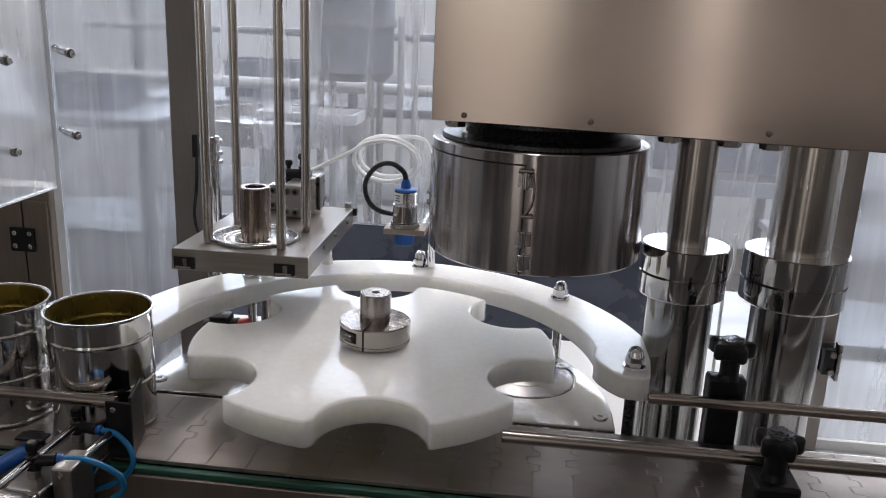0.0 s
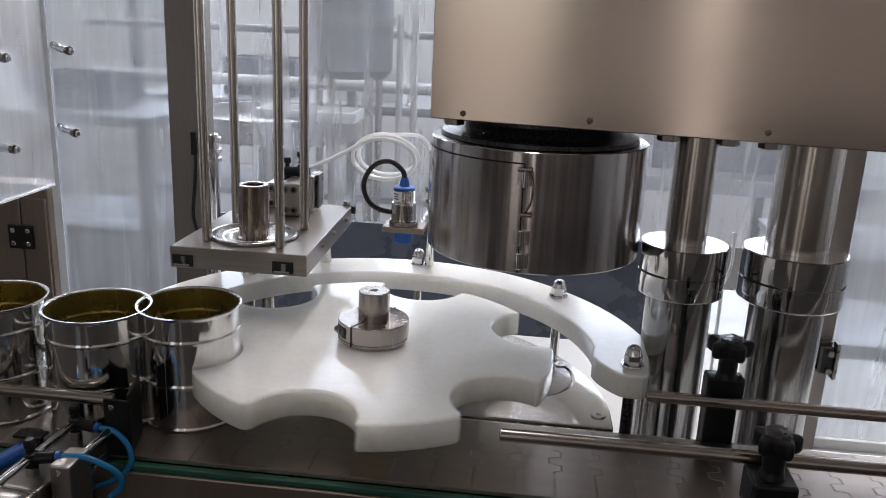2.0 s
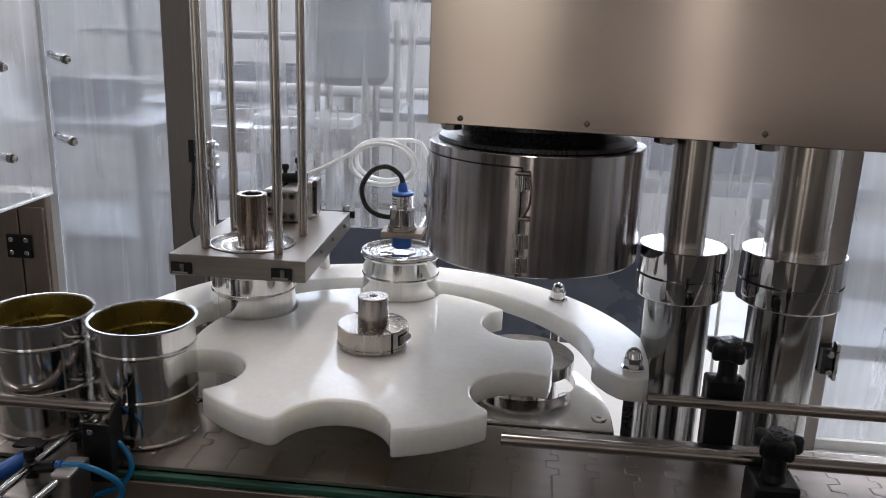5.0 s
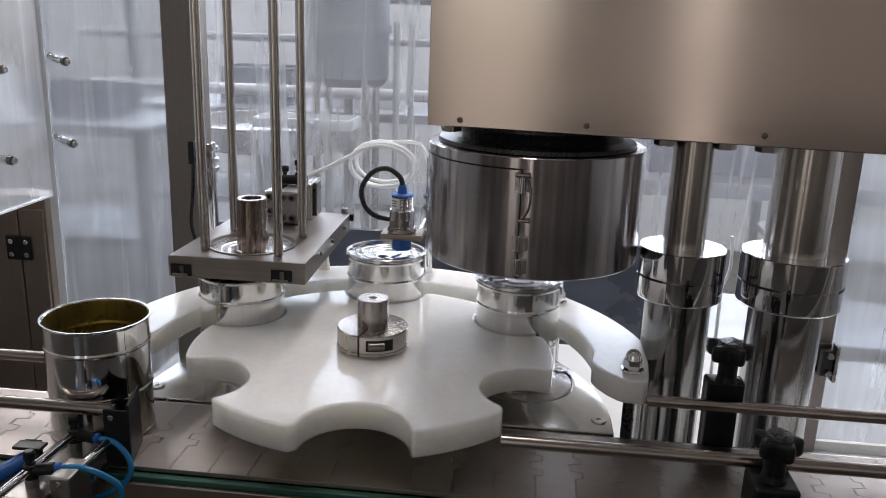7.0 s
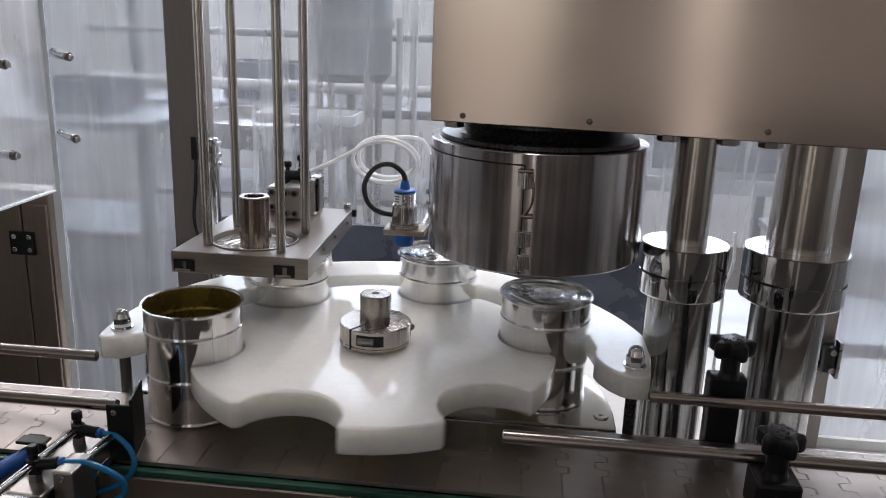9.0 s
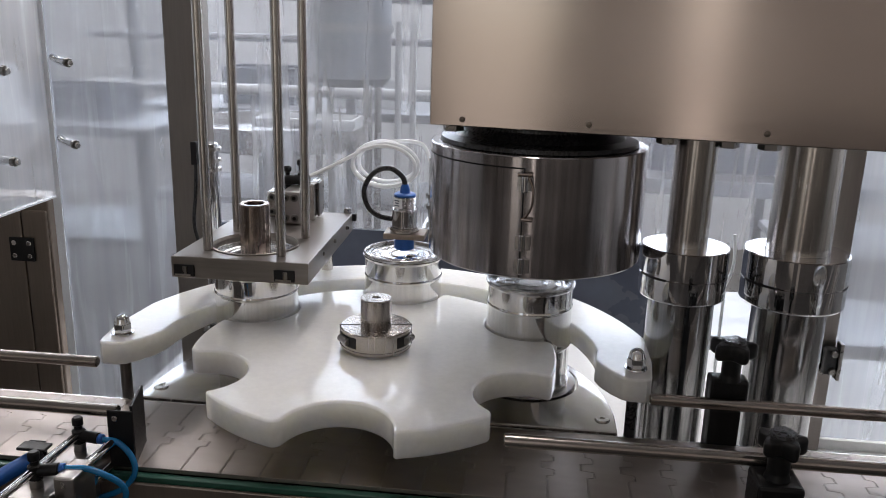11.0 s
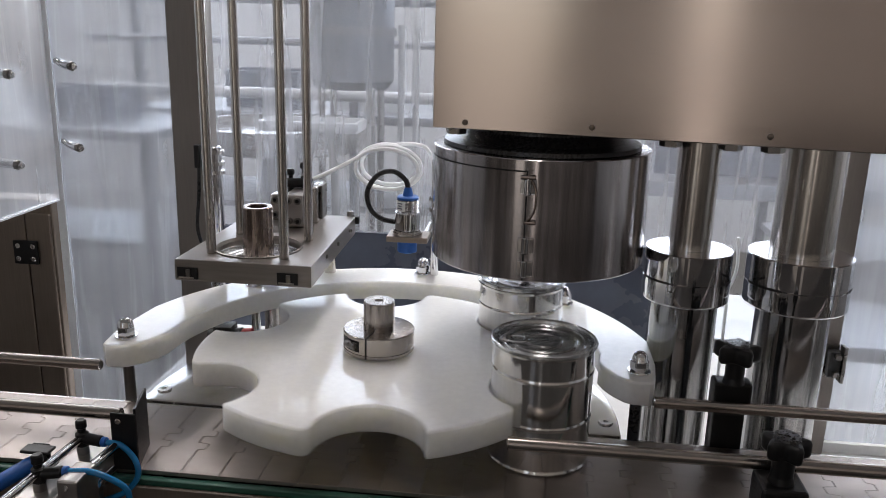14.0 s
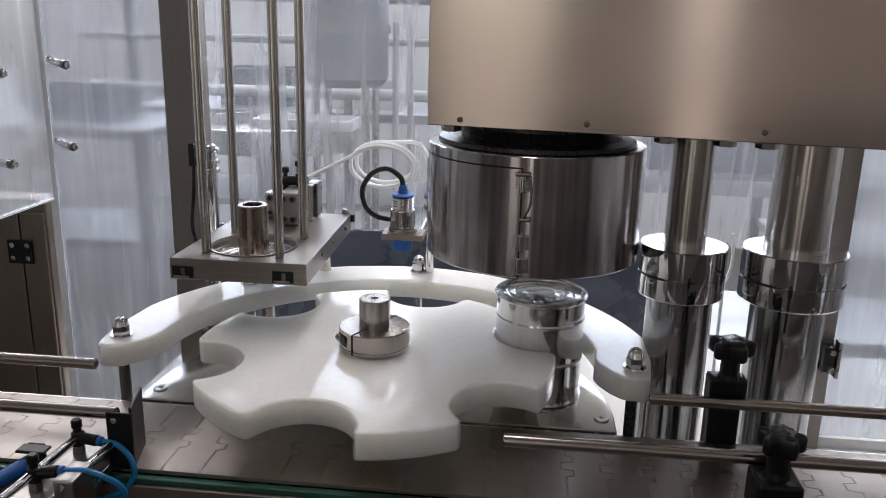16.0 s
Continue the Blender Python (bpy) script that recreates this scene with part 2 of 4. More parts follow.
def extrude(outline, z0, z1, bevel=0.002, seg=2, holes=()):
    """A flat plate from a closed outline, with rounded rims; holes are (x, y, radius)."""
    bm = bmesh.new()
    low = [bm.verts.new((x, y, z0)) for x, y in outline]
    high = [bm.verts.new((x, y, z1)) for x, y in outline]
    n = len(outline)
    for i in range(n):
        bm.faces.new((low[i], low[(i + 1) % n], high[(i + 1) % n], high[i]))
    rims = [e for e in bm.edges if abs(e.verts[0].co.z - e.verts[1].co.z) < 1e-7]
    if not holes:
        bm.faces.new(high)
        bm.faces.new(low)
    else:
        for hx, hy, hr in holes:
            a = [bm.verts.new((hx + hr * math.cos(k * math.pi / 24), hy + hr * math.sin(k * math.pi / 24), z0)) for k in range(48)]
            b = [bm.verts.new((hx + hr * math.cos(k * math.pi / 24), hy + hr * math.sin(k * math.pi / 24), z1)) for k in range(48)]
            for k in range(48):
                bm.faces.new((a[k], b[k], b[(k + 1) % 48], a[(k + 1) % 48]))
        for z in (z0, z1):
            es = [e for e in bm.edges if abs(e.verts[0].co.z - z) < 1e-7 and abs(e.verts[1].co.z - z) < 1e-7]
            bmesh.ops.triangle_fill(bm, use_beauty=True, edges=es)
    if bevel:
        bmesh.ops.recalc_face_normals(bm, faces=bm.faces)
        bmesh.ops.bevel(bm, geom=[e for e in rims if e.is_valid], offset=bevel, segments=seg, affect="EDGES", profile=0.5)
    return bm


def hexa(r, z0, z1, bm=None, m=None):
    tmp = bmesh.new()
    a = [tmp.verts.new((r * math.cos(k * math.pi / 3), r * math.sin(k * math.pi / 3), z0)) for k in range(6)]
    b = [tmp.verts.new((r * math.cos(k * math.pi / 3), r * math.sin(k * math.pi / 3), z1)) for k in range(6)]
    for k in range(6):
        tmp.faces.new((a[k], a[(k + 1) % 6], b[(k + 1) % 6], b[k]))
    tmp.faces.new(a), tmp.faces.new(b)
    bmesh.ops.bevel(tmp, geom=tmp.edges[:], offset=r * 0.08, segments=2, affect="EDGES")
    if m is not None:
        bmesh.ops.transform(tmp, verts=tmp.verts, matrix=m)
    return merge(tmp, bm)

# ---- plan ----
CX, CY, PITCH_R = 0.1614, 0.0973, 0.1905      # star wheel centre, radius of the can circle
Z_STAR = 0.070
CAN_R, CAN_H = 0.0495, 0.1205
FLOOR_Z, CEIL_Z = -0.90, 2.45


def station(deg, r=PITCH_R):
    return CX + r * math.cos(radians(deg)), CY + r * math.sin(radians(deg))


ENTRY, MAGAZINE, SENSOR, SEAMER, OUTLET = (station(a) for a in (210, 150, 90, 30, -30))

# ---- the hall ----
X0, X1, Y0, Y1 = -5.4, 6.0, -3.4, 4.4
tagged(part("floor", box(X0, Y0, FLOOR_Z - 0.1, X1, Y1, FLOOR_Z, 0), FLOOR), "grey painted concrete floor of the hall", "floor", kind="structure")
tagged(part("ceiling", box(X0, Y0, CEIL_Z, X1, Y1, CEIL_Z + 0.1, 0), CEIL), "plain pale ceiling of the hall", "ceiling", kind="structure")


def pierced_wall(name, along, at, lo, hi, thick, openings, mat):
    """A wall along x or y with rectangular openings (from, to, sill, head)."""
    bm = bmesh.new()

    def slab(a, b, z0, z1):
        if along == "x":
            box(a, at, z0, b, at + thick, z1, 0, bm)
        else:
            box(at, a, z0, at + thick, b, z1, 0, bm)

    edge = lo
    for a, b, z0, z1 in openings:
        slab(edge, a, FLOOR_Z, CEIL_Z)
        slab(a, b, FLOOR_Z, z0)
        slab(a, b, z1, CEIL_Z)
        edge = b
    slab(edge, hi, FLOOR_Z, CEIL_Z)
    return tagged(part(name, bm, mat), "painted wall of the hall", "wall", kind="structure")


pierced_wall("wall_north", "x", Y1, X0, X1, 0.15, [(-2.9, -0.3, 0.6, 2.3), (0.6, 3.2, 0.6, 2.3)], WALL)
# unseen south wall; its openings are placed for the housing's reflections
pierced_wall("wall_south", "x", Y0 - 0.15, X0, X1, 0.15, [(-1.42, -0.68, -0.65, 2.05), (-0.10, 0.20, -0.65, 2.05)], DARKWALL)
# unseen dark strip along the south wall, added to keep low reflections dark
low_band = bmesh.new()
for a, b in ((X0, -1.42), (-0.68, -0.10), (0.20, X1)):
    box(a, Y0, FLOOR_Z, b, Y0 + 0.02, 0.0, 0, low_band)
tagged(part("unseen_dark_band", low_band, DARK_BAND), "unseen dark band added to darken low reflections", "wall", kind="structure")
pierced_wall("wall_west", "y", X0 - 0.15, Y0, Y1, 0.15, [], WALL)
pierced_wall("wall_east", "y", X1, Y0, Y1, 0.15, [], WALL)


# frame round an unseen opening, added to house a light
def window(name, x0, x1, z0, z1, y):
    w = thing(name, "steel frame round an added, unseen daylight opening", "window", kind="structure")
    bm = bmesh.new()
    for a, b, c, d in ((x0, x1, z0, z0 + 0.05), (x0, x1, z1 - 0.05, z1), (x0, x0 + 0.05, z0 + 0.05, z1 - 0.05), (x1 - 0.05, x1, z0 + 0.05, z1 - 0.05)):
        box(a, y + 0.05, c, b, y + 0.10, d, 0.004, bm)
    for k in (1, 2):
        xm = x0 + (x1 - x0) * k / 3
        box(xm - 0.02, y + 0.05, z0 + 0.05, xm + 0.02, y + 0.10, z1 - 0.05, 0.004, bm)
    part("opening_frame", bm, POST, w)


window("daylight_opening_1", -2.9, -0.3, 0.6, 2.3, Y1)
window("daylight_opening_2", 0.6, 3.2, 0.6, 2.3, Y1)
window("daylight_opening_3", -1.42, -0.68, -0.65, 2.05, Y0 - 0.15)
window("daylight_opening_4", -0.10, 0.20, -0.65, 2.05, Y0 - 0.15)

# ---- machine table and enclosure ----
table = thing("machine_table", "stainless steel machine table under the star wheel", "table")
part("tabletop", box(-0.44, 0.085, -0.332, 1.45, 1.15, -0.32, 0.003), PALE, table, "pale tabletop")
part("cabinet_body", box(-0.42, 0.11, FLOOR_Z, 1.42, 1.12, -0.332, 0.004), CABINET, table, "brown-tinted brushed steel cabinet body")


def post(x0, y0, x1, y1, z0, z1, label):
    p = thing("corner_post", label, "post", group="enclosure posts")
    part("profile", box(x0, y0, z0, x1, y1, z1, 0.003), POST, p)
    return p


post(-0.231, 0.47, -0.172, 0.503, -0.32, 1.35, "dark grey anodised corner post of the enclosure")
post(0.835, 0.68, 0.868, 0.72, -0.32, 1.35, "dark grey slim corner post of the enclosure")


def sheet(name, x0, y0, z0, x1, y1, z1, mat, label):
    s = thing(name, label, "panel")
    ob = part("sheet", box(x0, y0, z0, x1, y1, z1, 0), mat, s)
    ob.visible_shadow = False
    return s


rear = sheet("guard_screen", -0.330, 0.700, 0.045, 0.835, 0.705, 1.3, ACRYLIC, "clear scratched acrylic rear guard panel")
part("skirt", box(-0.330, 0.697, -0.150, 0.580, 0.709, 0.045, 0.001), NAVY, rear, "slate blue lower sheet")
side = sheet("guard_screen", 0.868, 0.700, -0.318, 1.75, 0.705, 1.3, HAZY, "hazy acrylic guard panel beside the slim post")
part("bottom_strip", box(0.869, 0.690, -0.3195, 1.75, 0.6995, -0.300, 0.001), PALE, side, "pale bottom strip")
latch = thing("door_latch", "black latch on the slim corner post", "latch")
part("plate", box(0.842, 0.674, -0.168, 0.866, 0.679, -0.105, 0.001), DARK_STEEL, latch)
part("body", box(0.845, 0.656, -0.160, 0.866, 0.6735, -0.112, 0.003), BLACK, latch)
part("keeper", box(0.8665, 0.652, -0.168, 0.8725, 0.672, -0.102, 0.001), DARK_STEEL, latch, "upright steel keeper bar")
for z in (-0.152, -0.120):
    part("knob", rod((0.858, 0.656, z), (0.858, 0.648, z), 0.0055, 16), DARK_STEEL, latch)
left = sheet("guard_screen", -0.430, 0.496, -0.318, -0.226, 0.501, 1.3, HAZY, "hazy scratched acrylic side panel with steel pins")
part("edge_strip", box(-0.4440, 0.494, -0.318, -0.4300, 0.503, 1.3, 0.001), CLEAR_EDGE, left, "bright polished sheet edge")
door = sheet("guard_door", -0.440, 0.10, 0.128, -0.434, 0.488, 1.3, HAZY, "acrylic guard door with bright polished bottom edge")
part("edge_strip", box(-0.441, 0.10, 0.1245, -0.433, 0.488, 0.128, 0.0005), CLEAR_EDGE, door, "bright polished sheet edge")


def pin(parent, x, y, z, way):
    """A bent steel standoff with a knurled end."""
    a, w = Vector((x, y, z)), Vector(way)
    s = part("standoff", tube([a + Vector((-0.010, 0.005, 0.005)), a + Vector((-0.003, 0.002, 0.002)), a + w * 0.35, a + w], 0.0060, 14, 6), CHROME, parent, "bent chrome rod")
    e = a + w
    f = e + w.normalized() * 0.007
    part("cap", rod(e, f, 0.0072, 8), DARK_STEEL, s, "dark cap nut")
    part("stud", rod(f, f + w.normalized() * 0.005, 0.0045, 12), SATIN, s)


for z in (0.340, 0.215):
    pin(left, -0.414, 0.494, z, (0.022, -0.012, -0.002))
    pin(door, -0.452, 0.345, z - 0.004, (0.048, -0.004, -0.003))

part("handle", tube([(-0.437, 0.346, 0.338), (-0.450, 0.346, 0.334), (-0.457, 0.346, 0.316), (-0.457, 0.346, 0.240), (-0.450, 0.346, 0.221), (-0.437, 0.346, 0.213)], 0.0058, 14, 6), CHROME, door, "bowed chrome door handle")

box_cab = thing("control_cabinet", "brown-grey steel cabinet with black hinges behind the conveyor", "cabinet")
part("body", box(-0.80, 0.505, FLOOR_Z, -0.460, 0.555, 0.120, 0.003), CABINET, box_cab)
for a, b, c in ((-0.795, -0.507, 0.114), (-0.505, -0.4625, 0.098)):
    part("door", box(a, 0.499, -0.60, b, 0.5045, c, 0.002), CABINET, box_cab)
hinge = part("hinge", box(-0.528, 0.494, 0.012, -0.486, 0.4985, 0.052, 0.001), BLACK, box_cab, "black cast hinge")
for dx in (-0.520, -0.494):
    for dz in (0.021, 0.043):
        part("screw", rod((dx, 0.4955, dz), (dx, 0.4925, dz), 0.0042, 12), SATIN, hinge)

# ---- conveyor ----
conv = thing("conveyor", "stainless conveyor frame with green wear strips", "conveyor")
for side in (-1, 1):
    y = -0.0705 if side < 0 else 0.0665
    ya, yb = (y - 0.008, y) if side < 0 else (y, y + 0.004)
    if side < 0:
        part("wear_strip", box(-5.0, ya, -0.03, 5.6, yb, -0.0045, 0.001), GREEN, conv, "green plastic wear strip")
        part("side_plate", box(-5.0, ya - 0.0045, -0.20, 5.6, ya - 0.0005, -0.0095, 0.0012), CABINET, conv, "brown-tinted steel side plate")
    else:
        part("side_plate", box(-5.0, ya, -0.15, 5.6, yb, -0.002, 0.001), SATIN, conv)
part("chain_bed", box(-5.0, -0.070, -0.06, 5.6, 0.066, -0.008, 0.001), DARK_STEEL, conv)
for x in (-4.6, -2.6, 2.8, 5.2):
    for y in (-0.07, 0.062):
        part("leg", box(x - 0.02, y - 0.02, FLOOR_Z, x + 0.02, y + 0.02, -0.06, 0.002), SATIN, conv)


def slat_outline(pitch, half, edge):
    """Top-plate chain link: straight rims and interlocking knuckles in the middle."""
    steps = [(-half, 0), (-0.022, 0), (-0.020, 0.007), (-0.010, 0.007), (-0.008, -0.005), (0.004, -0.005), (0.006, 0.007), (0.016, 0.007), (0.018, 0), (half, 0)]
    a = [(dx + edge, y) for y, dx in steps]
    b = [(dx + pitch - edge, y) for y, dx in reversed(steps)]
    return a + b


LINK = 0.0381
chain = thing("conveyor_chain", "worn stainless steel table-top conveyor chain", "chain")
slat_mesh = mesh("link", extrude(list(reversed(slat_outline(LINK, 0.0664, 0.00022))), -0.0045, 0.0, 0.0004, 1), CHAIN)
for i in range(146):
    s = new("link", slat_mesh)
    s.parent = chain
    s.location = (-4.50 + LINK * i, -0.003, 0)

# ---- dead plate ----
deck = thing("dead_plate", "polished stainless half-round dead plate beside the conveyor", "plate")
half = [(CX + 0.264 * math.cos(radians(a)), CY + 0.264 * math.sin(radians(a))) for a in range(-5, 186, 3)]
half = [(CX + 0.264, 0.0725)] + half[1:-1] + [(CX - 0.264, 0.0725)]
part("plate", extrude(half, -0.012, 0.0005, 0.001, 1, holes=[(SEAMER[0], SEAMER[1], 0.0635)]), DECK, deck)
for a in (0.5, 32, 75, 110, 150, 179.5):
    x, y = station(a, 0.250)
    part("screw", lathe([(0, 0.0), (0.0022, 0.0), (0.0028, 0.0016), (0.0078, 0.0016), (0.0083, 0.0), (0.0083, -0.002)], 20, None, Matrix.Translation((x, y, 0.0006))), SATIN, deck)
for a in (20, 90, 160):
    x, y = station(a, 0.235)
    part("leg", rod((x, y, -0.32), (x, y, -0.012), 0.012), SATIN, deck)

# ---- lifter under the seaming head ----
lifter = thing("can_lifter", "round steel lifting plate on a short shaft", "lifter", pose(SEAMER[0], SEAMER[1], 0))
part("plate", lathe([(0, 0.0005), (0.030, 0.0005), (0.031, -0.0002), (0.032, 0.0005), (0.059, 0.0005), (0.0602, -0.0007), (0.0602, -0.014), (0.057, -0.016), (0, -0.016)], 64), DRUM, lifter)
part("shaft", lathe([(0.0265, -0.016), (0.0265, -0.110), (0.018, -0.110), (0.018, -0.350), (0, -0.350)], 40), TURNED, lifter)
for a in (40, 220):
    part("guide_rod", rod((0.046 * math.cos(radians(a)), 0.046 * math.sin(radians(a)), -0.35), (0.046 * math.cos(radians(a)), 0.046 * math.sin(radians(a)), -0.016), 0.005), DARK_STEEL, lifter)

# ---- star wheel ----


def star_outline(R=0.1965, rp=0.0512, soft=0.010, hard=0.003):
    """Six pockets, each with one well-rounded and one crisp lip."""
    pts = []

    def fillet(rf):
        d0, d1 = R - rf, rp + rf
        off = math.acos((d0 * d0 + PITCH_R ** 2 - d1 * d1) / (2 * d0 * PITCH_R))
        return off, d0

    for k in range(6):
        a = radians(30 + 60 * k)
        pc = Vector((PITCH_R * math.cos(a), PITCH_R * math.sin(a)))

        def lip(sign, rf):
            off, d0 = fillet(rf)
            fc = Vector((d0 * math.cos(a + sign * off), d0 * math.sin(a + sign * off)))
            out = math.atan2(fc.y, fc.x)
            inn = math.atan2((pc - fc).y, (pc - fc).x)
            return fc, out, inn, pc + (fc - pc).normalized() * rp

        fc, out, inn, touch = lip(-1, soft)
        d = (inn - out + math.pi) % (2 * math.pi) - math.pi
        for s in range(9):
            u = out + d * s / 8
            pts.append((fc.x + soft * math.cos(u), fc.y + soft * math.sin(u)))
        fc2, out2, inn2, touch2 = lip(1, hard)
        a0 = math.atan2((touch - pc).y, (touch - pc).x)
        a1 = math.atan2((touch2 - pc).y, (touch2 - pc).x)
        d = (a1 - a0) % (2 * math.pi) - 2 * math.pi
        for s in range(1, 28):
            u = a0 + d * s / 28
            pts.append((pc.x + rp * math.cos(u), pc.y + rp * math.sin(u)))
        d = (out2 - inn2 + math.pi) % (2 * math.pi) - math.pi
        for s in range(5):
            u = inn2 + d * s / 4
            pts.append((fc2.x + hard * math.cos(u), fc2.y + hard * math.sin(u)))
        e0 = a + fillet(hard)[0]
        e1 = a + radians(60) - fillet(soft)[0]
        for s in range(1, 6):
            u = e0 + (e1 - e0) * s / 6
            pts.append((R * math.cos(u), R * math.sin(u)))
    return pts


star = thing("star_wheel", "thick white plastic star wheel with six can pockets", "star wheel", pose(CX, CY, 0))
part("wheel", extrude(star_outline(), Z_STAR - 0.028, Z_STAR, 0.0024, 3), WHITE, star)
part("clamp_collar", lathe([(0.0150, Z_STAR + 0.001), (0.0375, Z_STAR + 0.001), (0.0385, Z_STAR + 0.002), (0.0385, Z_STAR + 0.0050), (0.0378, Z_STAR + 0.0054), (0.0378, Z_STAR + 0.0062), (0.0385, Z_STAR + 0.0066), (0.0385, Z_STAR + 0.0235), (0.0375, Z_STAR + 0.0245), (0.0150, Z_STAR + 0.0245)], 64), TURNED, star, "turned steel split clamp collar")
part("shaft", lathe([(0.004, Z_STAR + 0.052), (0.0045, Z_STAR + 0.0555), (0.0160, Z_STAR + 0.0555), (0.0168, Z_STAR + 0.0545), (0.0168, -0.32), (0, -0.32)], 48), TURNED, star, "turned steel shaft with a centre hole")
for turn, way in ((-18, -1), (162, 1)):
    at = pose(0, 0, 0, 0, 0, turn)
    part("slot", box(-0.0008, -0.0392, Z_STAR + 0.002, 0.0008, -0.017, Z_STAR + 0.0249, 0, None, at), BLACK, star, "dark clamping slot")
    # black patch on the collar's rim paints the shade inside a milled recess
    patch = bmesh.new()
    rim = [[patch.verts.new((0.0387 * math.cos(radians(270 + way * a + turn)), 0.0387 * math.sin(radians(270 + way * a + turn)), z)) for a in range(12, 57, 4)] for z in (Z_STAR + 0.0085, Z_STAR + 0.0205)]
    for k in range(len(rim[0]) - 1):
        patch.faces.new((rim[0][k], rim[0][k + 1], rim[1][k + 1], rim[1][k]))
    part("recess_shade", patch, BLACK, star, "black patch for the shade in a milled recess")
    part("clamp_screw", rod(at @ Vector((way * 0.0260, -0.0300, Z_STAR + 0.0145)), at @ Vector((way * 0.0110, -0.0385, Z_STAR + 0.0145)), 0.0040, 16), DARK_STEEL, star)

# ---- arc guide ----
RI, RO = 0.2430, 0.3080


def arc_outline():
    inner = [(CX + RI * math.cos(radians(a)), CY + RI * math.sin(radians(a))) for a in range(172, 5, -3)]
    tail = [(0.3990, 0.100), (0.4035, 0.086), (0.413, 0.070), (0.424, 0.058), (0.432, 0.0545), (0.4475, 0.0545), (0.4525, 0.059), (0.4545, 0.068), (0.4590, 0.105)]
    outer = []
    for a in range(14, 167, 3):
        ro = RO - 0.006 * max(math.cos(radians(a)), 0) * math.sin(radians(2 * a)) ** 2
        outer.append((CX + ro * math.cos(radians(a)), CY + ro * math.sin(radians(a))))
    head = [(2 * CX - x - 0.006, y) for x, y in reversed(tail)]
    return inner + tail + outer + head


guide = thing("arc_guide", "thick white plastic arc guide held by acorn nuts", "guide")
part("arc", extrude(arc_outline(), Z_STAR - 0.026, Z_STAR, 0.0022, 2), WHITE, guide)


def acorn(parent, x, y, z0, post_mat, post_r=0.0062):
    part("support_post", rod((x, y, -0.32), (x, y, Z_STAR - 0.026), post_r), post_mat, parent)
    part("washer", lathe([(0.006, z0), (0.0118, z0), (0.0122, z0 + 0.001), (0.0118, z0 + 0.0022), (0.006, z0 + 0.0022)], 28, None, Matrix.Translation((x, y, 0)), True), CHROME, parent)
    n = part("acorn_nut", hexa(0.0100, z0 + 0.0022, z0 + 0.0130, None, Matrix.Translation((x, y, 0))), CHROME, parent, "polished domed nut")
    dome = [(0.0088, z0 + 0.0128)] + [(0.0082 * math.cos(u), z0 + 0.0150 + 0.0082 * math.sin(u)) for u in (0, 0.3, 0.6, 0.9, 1.2, 1.4)] + [(0, z0 + 0.0233)]
    part("dome", lathe(dome, 24, None, Matrix.Translation((x, y, 0))), CHROME, n)


for x, y, mat in ((0.439, 0.082, RUBBER), (2 * CX - 0.443, 0.082, DARK_STEEL), (0.367, 0.289, CHROME), (0.1705, 0.385, CHROME), (2 * CX - 0.367, 0.289, CHROME)):
    acorn(guide, x, y, Z_STAR, mat)

# ---- lid magazine ----
mag = thing("lid_magazine", "aluminium lid magazine plate with guide rods", "magazine")
PZ, SLIDE_Y = 0.150, 0.3805
part("plate", extrude([(-0.079, 0.125), (0.079, 0.125), (0.074, 0.376), (-0.074, 0.376)], PZ - 0.025, PZ, 0.0008, 1, holes=[(MAGAZINE[0], MAGAZINE[1], 0.0525)]), WORN_PLATE, mag)
part("retaining_ring", lathe([(0.0518, PZ - 0.010), (0.0518, PZ + 0.0012), (0.0500, PZ + 0.0018), (0.0485, PZ - 0.002), (0.0485, PZ - 0.010)], 64, None, Matrix.Translation((*MAGAZINE, 0)), True), WORN_PLATE, mag)
weight = part("weight", lathe([(0, 0.016), (0.0115, 0.016), (0.0115, 0.0565), (0.0122, 0.0575), (0.0172, 0.0575), (0.0180, 0.0565), (0.0180, -0.004), (0, -0.004)], 48), WORN_BLOCK, mag, "worn brownish hollow steel weight", pose(*MAGAZINE, PZ))
for x, y in ((-0.048, 0.157), (0.041, 0.150), (0.046, 0.235), (-0.046, 0.249)):
    part("guide_rod", rod((x, y, PZ), (x, y, 0.95), 0.0056), RAM, mag)
part("top_plate", box(-0.08, 0.12, 0.95, 0.08, 0.28, 0.962), ALUMINIUM, mag)
# black blocks on the front face imitate the shade inside two open notches
for x in (-0.066, 0.050):
    blk = part("notch_shade", box(x - 0.010, 0.1228, PZ - 0.0225, x + 0.014, 0.1248, PZ - 0.0090, 0.0006), BLACK, mag, "black block for the shade in an open notch")
    part("pin", box(x + 0.001, 0.1205, PZ - 0.0190, x + 0.006, 0.1226, PZ - 0.0105, 0.0005), DARK_STEEL, blk)
    part("tongue", box(x - 0.008, 0.1212, PZ - 0.0215, x + 0.010, 0.1226, PZ - 0.0195, 0.0004), WORN_PLATE, blk)
for y in (0.20, 0.26, 0.33):
    part("edge_screw", rod((0.0755, y, PZ - 0.009), (0.0795, y, PZ - 0.009), 0.0026, 12), DARK_STEEL, mag)
slide = part("slide_bar", box(0.002, -0.004, -0.011, 0.079, 0.004, -0.001, 0.001), BLACK, mag, "black lid slide bar", pose(0, SLIDE_Y, PZ))
part("cap_screw", rod((0.066, 0, -0.001), (0.066, 0, 0.007), 0.0050, 14), SATIN, slide)
part("stem", rod((-0.045, 0.360, -0.32), (-0.045, 0.360, PZ - 0.025), 0.011), SATIN, mag)
